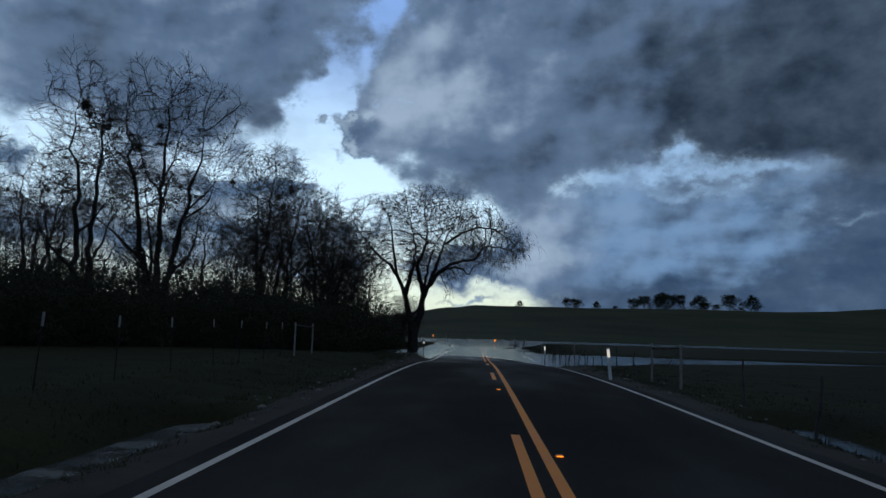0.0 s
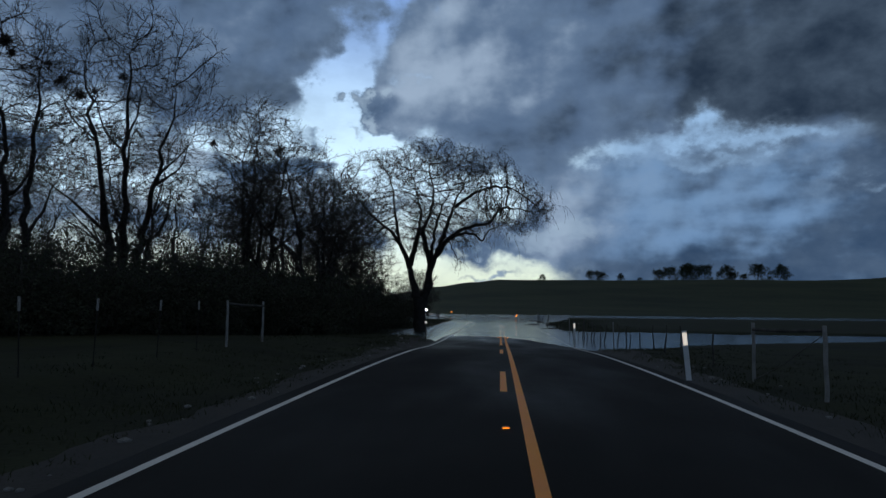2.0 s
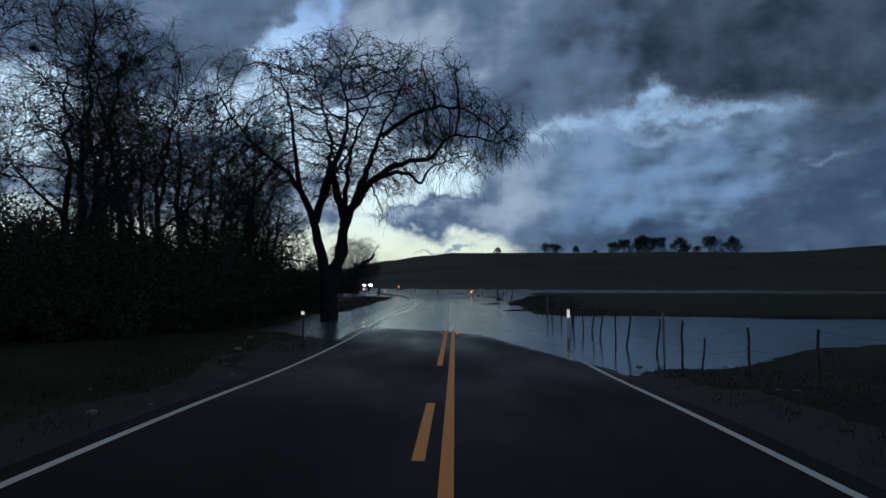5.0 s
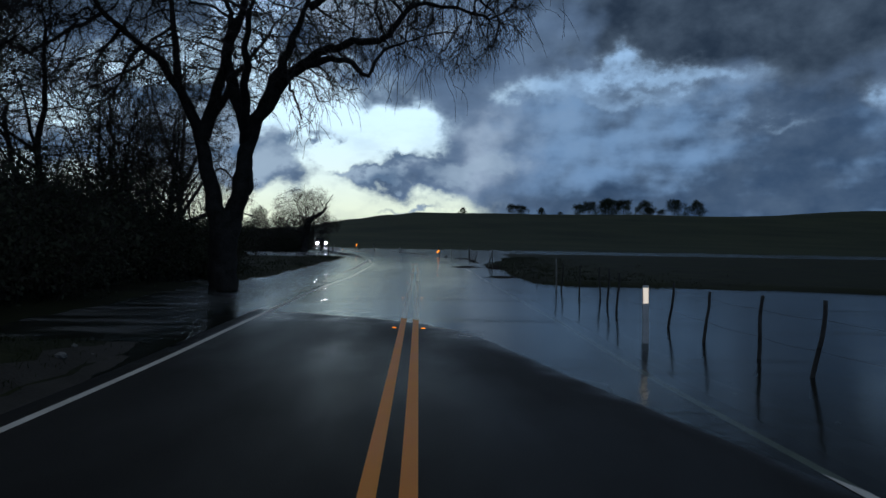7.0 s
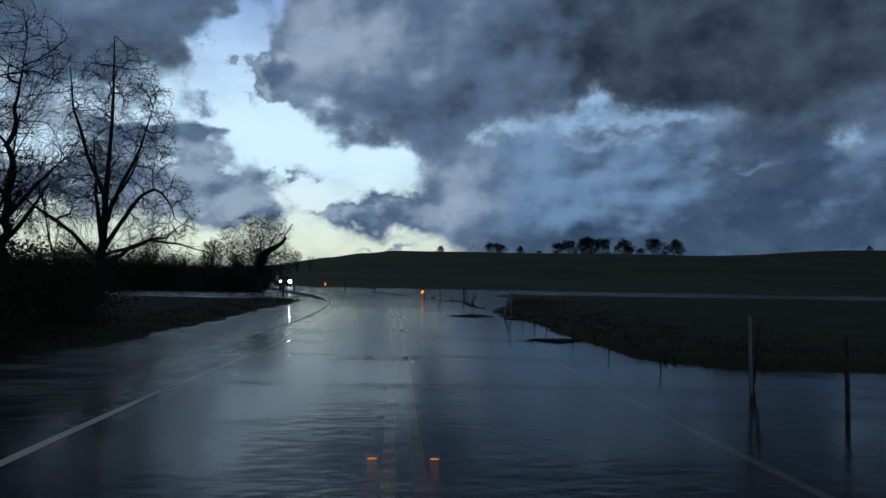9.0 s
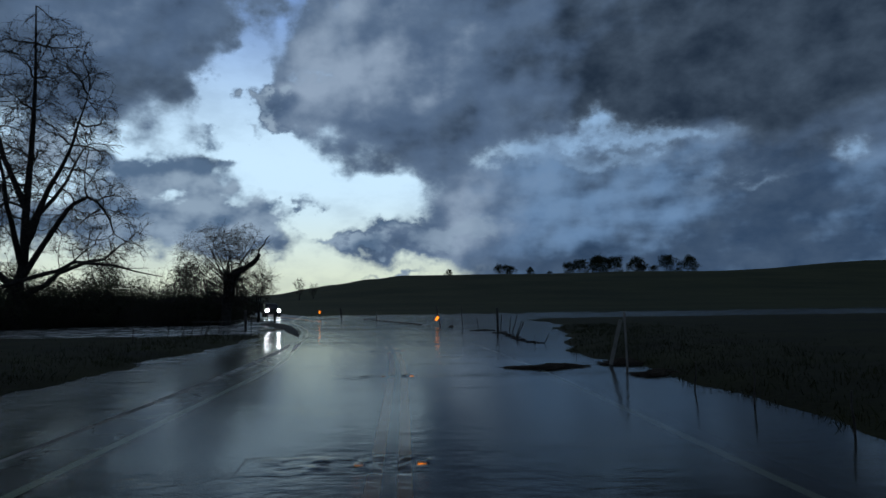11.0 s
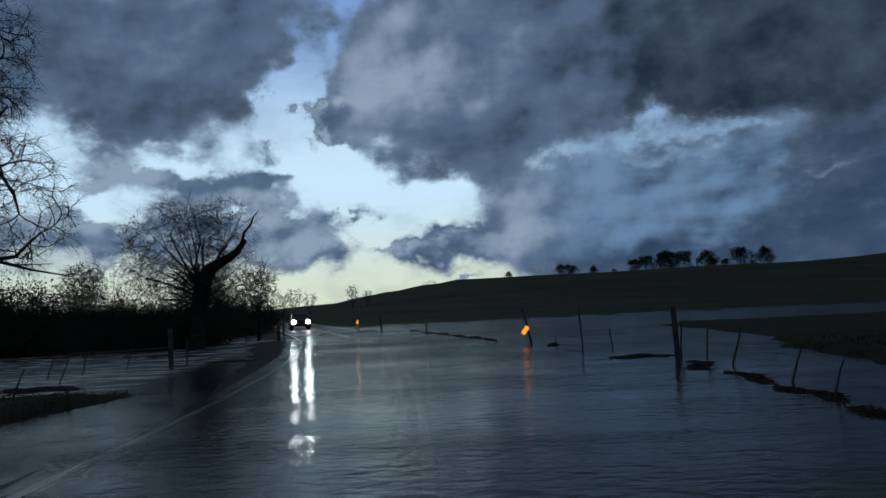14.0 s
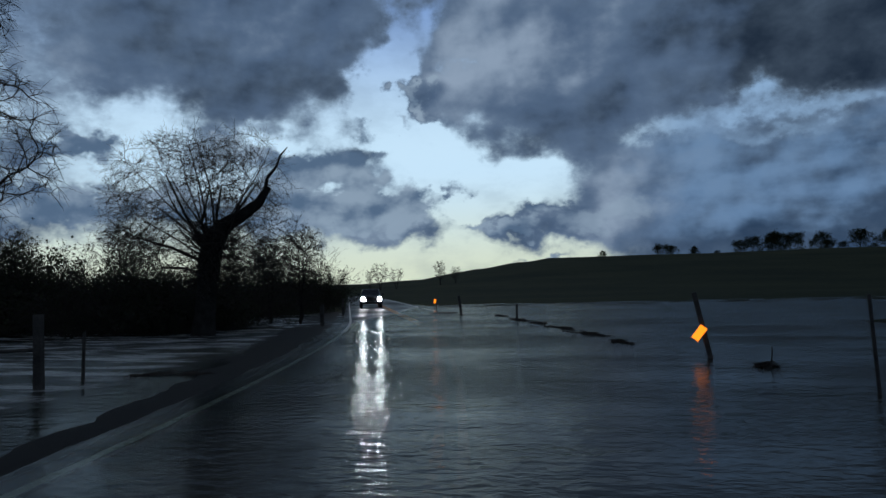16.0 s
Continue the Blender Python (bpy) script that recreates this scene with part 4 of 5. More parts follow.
old_lines += colonise(5, wood, crown, 10000, 0.25, 0.36, 3.5, 0.0108, 0.03, 0.14, (0.25, 0.75), 0.42, 4, 0.4, 0.26, 0.61)
# hanging twigs at the outer end of the long limbs
for pts, radii in (BOUGHS[3], BOUGHS[7], BOUGHS[6], BOUGHS[11]):
    for _ in range(40 if pts in (BOUGHS[6][0], BOUGHS[11][0]) else 190):
        p = pts[rng.randrange(int(len(pts) * 0.6), len(pts))] + Vector((rng.gauss(0.3, 0.8), rng.gauss(0, 0.9), rng.gauss(0.1, 0.6))) * (0.35 if pts is BOUGHS[11][0] else 1.0)
        q, line_pts = p, [p]
        d = Vector((rng.gauss(0, 0.5), rng.gauss(0, 0.5), 0.1))
        for k in range(5):
            d = (d + Vector((rng.gauss(0, 0.22), rng.gauss(0, 0.22), -0.42))).normalized()
            q = q + d * rng.uniform(0.16, 0.36) * (0.5 if pts is BOUGHS[11][0] else 1.0)
            line_pts.append(q)
        old_lines.append((4, line_pts, [0.009, 0.008, 0.008, 0.007, 0.006, 0.005]))
old_tree = make_limbed("roadside_tree", len(BOUGHS), old_lines, OLD, "old bare two-stemmed tree with drooping twigs leaning over the road")
# the healed loop of wood on its right stem
v, f = tubes([(limb(((-5.18, 2.75, -0.1), (-4.95, 2.95, -0.12), (-4.80, 3.25, -0.14), (-4.90, 3.65, -0.16), (-5.08, 3.75, -0.12)), 0.15, 0.10)[0], [0.14] * 17, 7)])
part("burr", mesh_of("burr", v, f, M_BARK, flat=False), None, old_tree, "healed loop of wood on the stem")

# ---- the tree past the bend, leaning over the flooded verge, and its neighbour in the meadow ----
rng = random.Random(21)
willow_lines = []
WBASE = Vector((-13.2, 114.0, 0.0))


def rel(pts):
    return [Vector((x + 13.0, d, z)) for x, z, d in pts]


W_ALL = [(rel(((-13.15, -0.4, 0), (-13.05, 0.7, 0), (-12.95, 1.7, 0), (-12.86, 2.6, 0), (-12.7, 3.5, 0), (-12.25, 4.05, 0))), [0.52, 0.38, 0.36, 0.42, 0.42, 0.33]),
           (rel(((-12.4, 3.9, 0), (-12.0, 4.15, 0), (-11.58, 4.36, 0), (-10.95, 4.78, 0), (-10.76, 5.07, 0), (-10.55, 5.36, 0))), [0.33, 0.27, 0.23, 0.19, 0.15, 0.12]),
           (rel(((-10.68, 5.3, 0), (-10.6, 5.7, 0), (-10.24, 6.1, 0), (-10.1, 6.5, 0), (-9.81, 6.8, 0))), [0.08, 0.06, 0.05, 0.035, 0.015]),
           (rel(((-12.9, 2.9, 0), (-13.34, 3.4, 0.1), (-13.82, 4.0, 0.3), (-14.48, 4.62, 0.4), (-15.3, 5.42, 0.5), (-16.2, 6.3, 0.4))), [0.10, 0.075, 0.06, 0.05, 0.035, 0.015]),
           (rel(((-12.8, 3.4, 0), (-13.02, 4.1, -0.3), (-12.61, 5.3, -0.5), (-12.37, 6.2, -0.7), (-11.89, 7.0, -0.8))), [0.11, 0.08, 0.06, 0.04, 0.015]),
           (rel(((-12.9, 3.0, 0), (-13.5, 4.4, -0.6), (-13.9, 5.6, -1.0), (-14.3, 6.8, -1.2))), [0.085, 0.06, 0.045, 0.015]),
           (rel(((-12.9, 2.6, 0), (-14.0, 3.2, -0.6), (-15.2, 3.6, -0.9), (-16.5, 4.2, -1.0))), [0.08, 0.06, 0.045, 0.015]),
           (rel(((-12.5, 3.6, 0.2), (-12.3, 4.6, 1.0), (-11.7, 5.8, 1.6), (-11.2, 6.8, 1.8))), [0.085, 0.06, 0.045, 0.015]),
           (rel(((-12.7, 3.4, 0.2), (-13.2, 4.6, 1.2), (-13.3, 5.8, 1.8), (-13.1, 7.0, 2.0))), [0.08, 0.055, 0.04, 0.015]),
           (rel(((-12.9, 2.2, 0), (-14.2, 2.5, 0.6), (-15.4, 2.6, 1.0), (-16.4, 3.0, 1.2))), [0.07, 0.05, 0.04, 0.015])]
WBOUGHS = W_ALL[:3] + [(pts[:3], [0.075, 0.05, 0.03]) for pts, _ in W_ALL[3:]]
for pts, radii in WBOUGHS:
    willow_lines.append((0, pts, radii))
fan = [((-0.6, 0, 5.0), (3.3, 2.6, 2.6)), ((1.2, 0.4, 5.9), (1.9, 2.0, 1.7)), ((-2.2, 0, 4.2), (1.7, 1.8, 1.6)), ((1.8, 0.6, 3.2), (1.9, 1.6, 1.4)), ((0.2, 0, 3.0), (1.3, 1.3, 1.3))]
spokes = []
for k in range(17):
    a, lean_y = radians(24 + 8.6 * k + rng.uniform(-5, 5)), rng.uniform(-0.55, 0.55)
    d, p, line_pts = Vector((math.cos(a), lean_y, math.sin(a))).normalized(), Vector((0.15 + rng.uniform(-0.15, 0.25), 0, rng.uniform(2.5, 3.7))), []
    reach = (2.4 if a < 0.9 else 3.8) * rng.uniform(0.85, 1.15)
    for _ in range(9):
        line_pts.append(p.copy())
        d = (d + Vector((rng.gauss(0, 0.07), rng.gauss(0, 0.07), rng.gauss(0.03, 0.07)))).normalized()
        p += d * reach / 8
    spokes.append((line_pts, [0.05 * (1 - 0.82 * i / 8) for i in range(9)]))
willow_lines += [(1, pts, radii) for pts, radii in spokes]
willow_lines += colonise(31, spokes +  [(pts[1:3], radii[1:3]) for pts, radii in WBOUGHS[3:]] + [(WBOUGHS[0][0][2:], WBOUGHS[0][1][2:]), WBOUGHS[1]], fan, 2500, 0.20, 0.28, 2.5, 0.0080, 0.10, 0.2, (0.35, 0.80), 0.0, 3, 0.9, 0.12)
# a tangle of short shoots hides the hub
SHOOTS = dict(wander=0.15, rise=0.03, droop=0.0, droop_from=9, kids=(7, 5, 6, 5), bare=0.15, angle=(0.25, 0.65), shrink=(0.5, 0.8), tip=0.0075)
for _ in range(230):
    w, z = rng.uniform(0, 6.28), rng.uniform(1.3, 4.2)
    grow(willow_lines, rng, Vector((0.32 * math.cos(w) + 0.16 * (z - 1), 0.3 * math.sin(w), z)), Vector((math.cos(w), math.sin(w), rng.uniform(-0.6, 0.5))), rng.uniform(0.35, 0.95), 0.014, 3, 4, SHOOTS)
make_limbed("leaning_tree", len(WBOUGHS), willow_lines, WBASE, "half-broken bare tree with a thick bent arm standing in the flood")

rng = random.Random(8)
FBASE = Vector((-27.5, 112.0, land_z(-27.5, 112.0) - 0.1))
far_lines = []
F_BOUGHS = [((0, 0, -0.4), (0.1, 0, 2.0), (0.4, 0, 4.5), (0.8, 0, 8.0), (0.6, 0.3, 12.0), (1.2, 0.2, 16.5), (1.0, 0.0, 20.5)),
            ((0.3, 0, 3.6), (2.4, -0.2, 6.2), (4.8, -0.4, 8.6), (7.0, -0.6, 9.4), (8.8, -0.8, 8.6), (9.8, -0.9, 7.0)),
            ((0.2, 0, 2.4), (2.6, 0.4, 3.6), (5.2, 0.8, 4.8), (7.8, 1.0, 5.4), (9.6, 1.0, 6.4)),
            ((0.8, 0, 7.0), (2.6, 0.6, 10.0), (4.4, 1.0, 12.8), (5.6, 1.2, 15.6)),
            ((0.2, 0, 3.0), (-2.0, -1.0, 5.4), (-4.8, -1.6, 7.6), (-7.6, -2.0, 9.4)),
            ((0.6, 0.2, 8.6), (-1.6, 0.8, 12.0), (-3.2, 1.2, 15.6), (-3.8, 1.4, 18.6)),
            ((0.4, 0, 5.0), (1.2, -2.6, 7.6), (2.4, -5.2, 9.6), (3.2, -7.0, 12.0)),
            ((0.6, 0, 6.0), (0.4, 2.6, 8.6), (1.4, 5.0, 11.2), (2.0, 6.6, 13.6))]
for num, spine in enumerate(F_BOUGHS):
    pts = [Vector((p[0] * (0.72 if p[0] > 0 else 1.0), p[1], p[2] * (1.0 if p[2] < 6 else 1.0 + 0.012 * (p[2] - 6)))) for p in spine]
    pts = [a.lerp(b, k / 2) + Vector((rng.gauss(0, 0.08), rng.gauss(0, 0.08), rng.gauss(0, 0.08))) * (i > 0) for i, (a, b) in enumerate(zip(pts, pts[1:])) for k in (0, 1)] + [pts[-1]]
    n = len(pts)
    r0 = 0.50 if num == 0 else 0.24
    radii = [r0 + (0.045 - r0) * i / (n - 1) for i in range(n)]
    far_lines.append((0, pts, radii))
wood = [(pts[3:], radii[3:]) for _, pts, radii in far_lines]
far_crown = [((1.6, 0, 15.5), (5.0, 4.8, 7.8)), ((5.6, 0, 8.2), (3.2, 4.2, 3.2)), ((6.6, 0, 6.2), (2.0, 3.0, 1.6)), ((-4.5, -0.5, 9.0), (4.2, 4.2, 4.0)), ((1.0, -4.0, 9.5), (3.5, 3.5, 3.5)), ((4.0, 0.8, 5.6), (3.0, 2.0, 1.5))]
far_lines += colonise(8, wood, far_crown, 5600, 0.34, 0.46, 3.5, 0.0145, 0.04, 0.14, (0.3, 0.95), 0.25, 4, 0.4, 0.22)
make_limbed("bare_tree", len(F_BOUGHS), sorted(far_lines, key=lambda l: l[0]), FBASE, "broad bare tree with long arching limbs at the meadow's edge")
# a broken bough that hangs low from it
v, f = tubes([([Vector((-26.0, 107.6, 2.9)), Vector((-23.6, 107.3, 3.6)), Vector((-22.2, 107.1, 3.9)), Vector((-21.2, 107.0, 4.45)), Vector((-19.9, 107.0, 4.3)), Vector((-18.7, 107.0, 4.2)), Vector((-17.2, 106.9, 3.75)), Vector((-15.5, 106.8, 3.4))], [0.16, 0.14, 0.13, 0.12, 0.10, 0.08, 0.05, 0.02], 7),
              ([Vector((-21.3, 107.0, 4.4)), Vector((-20.6, 107.0, 5.1)), Vector((-19.85, 107.0, 5.6))], [0.06, 0.04, 0.015], 5),
              ([Vector((-18.8, 107.0, 4.2)), Vector((-17.9, 107.2, 4.0)), Vector((-16.6, 107.4, 4.0))], [0.05, 0.03, 0.012], 5),
              ([Vector((-19.9, 107.0, 4.3)), Vector((-19.2, 106.7, 3.7)), Vector((-18.0, 106.4, 3.3))], [0.05, 0.03, 0.012], 5)])
tagged(new("fallen_bough", mesh_of("fallen_bough", v, f, M_BARK, flat=False)), "broken bare bough hanging from the meadow tree", "branch")


# ---- brush: bare stems with a few dark leaves ----
def brush_meshes(seed, height, spread, count, leaves=4):
    r = random.Random(seed)
    lines, lv, lf = [], [], []
    for _ in range(count):
        w, d0 = r.uniform(0, 6.28), r.random() ** 0.6 * spread
        p = Vector((math.cos(w) * d0, math.sin(w) * d0, -0.2))
        d = Vector((math.cos(w) * 0.4 + r.gauss(0, 0.25), math.sin(w) * 0.4 + r.gauss(0, 0.25), 1))
        grow(lines, r, p, d, height * r.uniform(0.5, 1.0), 0.018, 0, 2, dict(wander=0.2, rise=0.0, droop=0.05, droop_from=1, kids=(6, 4), bare=0.2, angle=(0.4, 1.1), shrink=(0.3, 0.6), tip=0.006))
    lines = [(lv, pts[::2] if lv else pts, radii[::2] if lv else radii) for lv, pts, radii in lines]
    for _, pts, _ in lines:
        for _ in range(leaves if r.random() < 0.8 else 0):
            c = r.choice(pts) + Vector((r.gauss(0, 0.16), r.gauss(0, 0.16), r.gauss(0, 0.14)))
            if c.z < 0:
                continue
            a = Vector((r.gauss(0, 1), r.gauss(0, 1), r.gauss(0, 1))).normalized() * r.uniform(0.03, 0.065)
            b = a.cross(Vector((r.gauss(0, 1), r.gauss(0, 1), r.gauss(0, 1)))).normalized() * a.length * 0.7
            k = len(lv)
            lv += [c - a, c + b, c + a, c - b]
            lf.append((k, k + 1, k + 2, k + 3))
    v, f = tubes([(pts, radii, 3) for _, pts, radii in lines])
    return mesh_of("brush_stems", v, f, M_TWIG), mesh_of("brush_leaves", lv, lf, M_BRUSH)


brush_kinds = [brush_meshes(s, h, w, c, n) for s, h, w, c, n in ((1, 3.2, 1.7, 46, 6), (2, 2.6, 1.5, 42, 6), (3, 3.8, 1.5, 44, 5), (4, 2.0, 1.3, 36, 6), (5, 3.6, 1.5, 40, 1), (6, 2.8, 1.6, 44, 1), (7, 4.6, 1.1, 24, 1))]


def make_brush(x, y, kind, size, turn, label="dark tangled winter brush along the wood"):
    root = new("bush")
    root.empty_display_size = 0.3
    tagged(root, label, "bush", "brush of the thicket")
    part("twig_mass", brush_kinds[kind][0], None, root)
    part("foliage", brush_kinds[kind][1], None, root)
    root.matrix_basis = Matrix.Translation((x, y, max(-0.1, land_z(x, y)) - 0.05)) @ Matrix.Rotation(turn, 4, "Z") @ Matrix.Scale(size, 4)


def thicket(seed, spine, count, width, sizes, kinds=(0, 1, 2, 3)):
    """Bushes along a line of places, ragged in depth and height."""
    r = random.Random(seed)
    for i in range(count):
        f = (i + r.random()) / count * (len(spine) - 1)
        k = min(int(f), len(spine) - 2)
        a, b = Vector(spine[k]), Vector(spine[k + 1])
        n = (b - a).normalized()
        p = a.lerp(b, f - k) + Vector((n.y, -n.x)) * r.uniform(-width, width)
        make_brush(p.x, p.y, r.choice(kinds), r.uniform(*sizes), r.uniform(0, 6.28))


thicket(1, [(-23, 23), (-18.5, 28), (-14.5, 33), (-11.8, 38), (-10.6, 43), (-10.4, 51), (-11.0, 58.5)], 52, 1.2, (0.82, 1.25))
thicket(2, [(-28, 24), (-22.5, 32), (-17.0, 40), (-14.5, 50), (-14.0, 58), (-16, 66), (-22, 74)], 36, 1.6, (1.05, 1.5), (0, 2, 4, 6))
thicket(3, [(-40, 22), (-30, 31), (-23, 42), (-20, 56), (-22, 68), (-30, 80)], 24, 2.4, (1.3, 1.9))
thicket(10, [(-46, 25), (-37, 33), (-30, 41), (-25, 49)], 24, 2.0, (1.5, 2.1))
thicket(9, [(-36, 106), (-31, 111), (-26, 116), (-21.5, 118.5)], 15, 1.0, (1.0, 1.6), (0, 1, 4, 5))
thicket(8, [(-10.0, 60.0), (-11.0, 66.0), (-13.5, 73.0)], 11, 0.9, (0.6, 1.0), (0, 1, 4, 5))
thicket(4, [(-60, 114), (-45, 124), (-35, 130), (-26, 128), (-21.0, 133), (-21.0, 143), (-24, 156)], 44, 2.5, (0.7, 1.25), (1, 4, 5, 6))
thicket(5, [(-72, 124), (-48, 132), (-34, 137), (-27, 146), (-30, 164), (-38, 190)], 34, 3.0, (0.9, 1.5), (1, 4, 5, 6))
thicket(6, [(-18.5, 115.5), (-16.5, 116.5), (-14.6, 116.5)], 14, 0.8, (0.75, 1.15), (1, 4, 5))
thicket(7, [(-17.0, 118.6), (-15.8, 120.0), (-15.6, 121.0)], 5, 0.5, (0.8, 1.15), (4, 5))


# ---- far trees: leafy oaks on the hill, bare clumps beyond the bend ----
def oak_meshes(seed):
    r = random.Random(seed)
    lines = stems(r, 10.0, 0.3, dict(ROUND, kids=(10, 5, 4), bare=0.12, angle=(0.8, 1.35), shrink=(0.6, 0.85), rise=0.05), 3, 1)
    lv, lf = [], []
    tips = [pts[-1] for l, pts, _ in lines if l >= 2]
    for c0 in tips:
        for _ in range(18):
            c = c0 + Vector((r.gauss(0, 0.6), r.gauss(0, 0.6), r.gauss(0, 0.4)))
            a = Vector((r.gauss(0, 1), r.gauss(0, 1), r.gauss(0, 1))).normalized() * r.uniform(0.10, 0.27)
            b = a.cross(Vector((r.gauss(0, 1), r.gauss(0, 1), r.gauss(0, 1)))).normalized() * a.length * 0.8
            k = len(lv)
            lv += [c - a, c + b, c + a, c - b]
            lf.append((k, k + 1, k + 2, k + 3))
    v, f = tubes([(pts, radii, 4) for _, pts, radii in lines])
    return mesh_of("oak_trunk", v, f, M_BARK), mesh_of("oak_crown", lv, lf, M_OAK)


oak_kinds = [oak_meshes(s) for s in (3, 4, 6)]
rng = random.Random(9)
for i, (x, y, h) in enumerate(((46, 772, 6.5), (102, 770, 10.5), (111, 776, 9.0), (131, 770, 7.5), (172, 768, 11.5), (183, 772, 13.0), (200, 768, 15.0), (209, 772, 17.0), (219, 768, 14.5),
                               (240, 768, 14.5), (250, 774, 9.5), (274, 768, 15.5), (297, 768, 15.5), (152, 772, 4.0), (262, 772, 7.0), (520, 772, 5.0))):
    root = make_tree("oak", oak_kinds[i % 3], (x, y, land_z(x, y) - 0.2), "dark evergreen oak on the hill's crest", "oaks on the hill", rng.uniform(0, 6.28), h / 8.2)
for x, y, h in ((-66, 300, 8.0), (-60, 310, 7.0), (-54, 300, 9.5), (-50, 305, 7.5), (-40, 330, 9.5), (-36, 340, 7.0), (-75, 290, 8.5)):
    make_tree("bare_tree", far_kind, (x, y, land_z(x, y) - 0.2), "small bare tree far off beyond the bend", "far trees", rng.uniform(0, 6.28), h / 20.0)


for x, y, h in ((-30, 134, 6.5), (-38, 133, 5.5), (-24.5, 139, 6.0), (-47, 129, 6.5), (-20.5, 137, 4.6), (-34, 141, 7.0), (-54, 124, 6.0), (-42, 138, 7.0), (-27, 150, 7.0), (-12.4, 121.5, 5.2), (-15.2, 124.5, 5.0)):
    make_tree("bare_tree", past_kind, (x, y, land_z(x, y) - 0.1), "low bare tree standing in the thicket past the bend", "trees past the bend", rng.uniform(0, 6.28), h / 20.0)


# ---- fences ----
def post_mesh(name, height, r0, r1, mat, seed, bend=0.0, sides=7, kink=0.0):
    r = random.Random(seed)
    n = 9
    pts = [Vector((bend * math.sin(i / n * 2.6) + kink * math.sin(i / n * 6.4) + r.gauss(0, 0.004), r.gauss(0, 0.004), -0.35 + (height + 0.35) * i / n)) for i in range(n + 1)]
    v, f = tubes([(pts, [r0 + (r1 - r0) * i / n for i in range(n + 1)], sides)], cap=True)
    return mesh_of(name, v, f, mat)


stake_kinds = [post_mesh("stake", 1.15, 0.034, 0.026, M_POST, s, b, kink=k) for s, b, k in ((1, 0.09, 0.035), (2, -0.10, -0.04), (3, 0.06, 0.045))]


def stake(fence, x, y, size, lean_x=0.0, lean_y=0.0, kind=0, foot=None, name="fence_post"):
    ob = part(name, stake_kinds[kind], None, fence)
    z = max(-0.25, ground_z(x, y)) if foot is None else foot
    ob.matrix_basis = Matrix.Translation((x, y, z)) @ Euler((lean_y, lean_x, 0)).to_matrix().to_4x4() @ Matrix.Rotation(0.9 * kind, 4, "Z") @ Matrix.Scale(size, 4)
    top = Matrix.Translation((x, y, z)) @ Euler((lean_y, lean_x, 0)).to_matrix().to_4x4()
    return lambda h: top @ Vector((0, 0, h))


def wires(fence, feet, heights, sag=0.03):
    for h in heights:
        lines = []
        for a, b in zip(feet, feet[1:]):
            p, q = a(h), b(h)
            lines.append(([p.lerp(q, k / 4) - Vector((0, 0, sag * math.sin(math.pi * k / 4))) for k in range(5)], [0.002] * 5, 3))
        v, f = tubes(lines)
        part("wire", mesh_of("wire", v, f, M_WIRE), None, fence)


def fence_root(label):
    return tagged(new("fence"), label, "fence")


rng = random.Random(14)
# the meadow fence on the right: dry part, then standing in the flood
fence = fence_root("old wire stock fence with crooked wooden stakes running into the flood")
feet = [stake(fence, 5.1 + 0.08 * rng.gauss(0, 1), y, rng.uniform(0.9, 1.05), rng.gauss(0, 0.06), rng.gauss(0, 0.06), i % 3) for i, y in enumerate((-9, -5.5, -2, 1.5, 5, 8.5, 12))]
wires(fence, feet, (0.4, 0.75, 1.0))
feet = []
for i, (x, y, lean) in enumerate(((5.15, 22.6, 0.02), (5.2, 25.4, -0.04), (5.3, 28.0, 0.05), (5.4, 30.6, 0.0), (5.5, 33.0, -0.06), (5.5, 35.4, 0.02), (5.6, 37.4, 0.05), (5.6, 39.1, 0.10), (5.2, 40.7, 0.09),
                                  (5.1, 42.2, 0.05), (5.1, 43.9, 0.07), (5.2, 45.8, 0.04), (5.0, 47.0, 0.02), (5.1, 49.1, 0.03), (5.4, 51.0, 0.0), (5.5, 52.6, 0.02), (5.45, 54.5, -0.02), (5.2, 56.2, 0.02))):
    feet.append(stake(fence, x, y, rng.uniform(0.92, 1.08) * (0.78 if y < 36 else 0.95), lean, rng.gauss(0, 0.05), i % 3, foot=None if y < 35 else -0.15))
wires(fence, feet, (0.5, 0.9))
fence = fence_root("half-sunk stake fence leaning along the edge of the green rise")
for i, (x, y, lean) in enumerate(((4.7, 58.7, 0.05), (4.75, 61.7, -0.05), (4.7, 64.8, 0.02), (4.6, 67.8, 0.0), (4.7, 69.9, 0.03), (4.6, 71.5, 0.0))):
    stake(fence, x, y, 0.42, lean, rng.gauss(0, 0.06), i % 3, foot=-0.05)
feet = []
for i, (x, y, lean, h) in enumerate(((4.4, 78.2, 0.03, 0.22), (5.43, 78.5, 0.03, 0.18), (4.74, 83.8, 0.39, 0.38), (4.6, 85.4, 0.5, 0.3), (4.25, 86.3, 0.38, 0.7), (4.6, 87.4, 0.23, 0.25), (4.55, 88.6, 0.38, 0.5),
                                     (4.9, 90.3, 0.35, 0.62), (5.2, 93.3, 0.25, 0.78), (5.26, 95.2, 0.17, 0.72), (5.05, 96.0, 0.04, 0.78))):
    feet.append(stake(fence, x, y, (h + 0.05) / 1.13, lean, rng.gauss(0, 0.04), i % 3, foot=-0.05))
wires(fence, feet[6:], (0.25, 0.45))
fence = fence_root("thin stakes of a drowned fence past the corner post")
feet = [stake(fence, x, y, s, l, 0, i % 3, foot=-0.1) for i, (x, y, s, l) in enumerate(((4.23, 99.9, 0.58, -0.05), (3.0, 102.6, 0.4, 0.05)))]
wires(fence, feet, (0.3,))


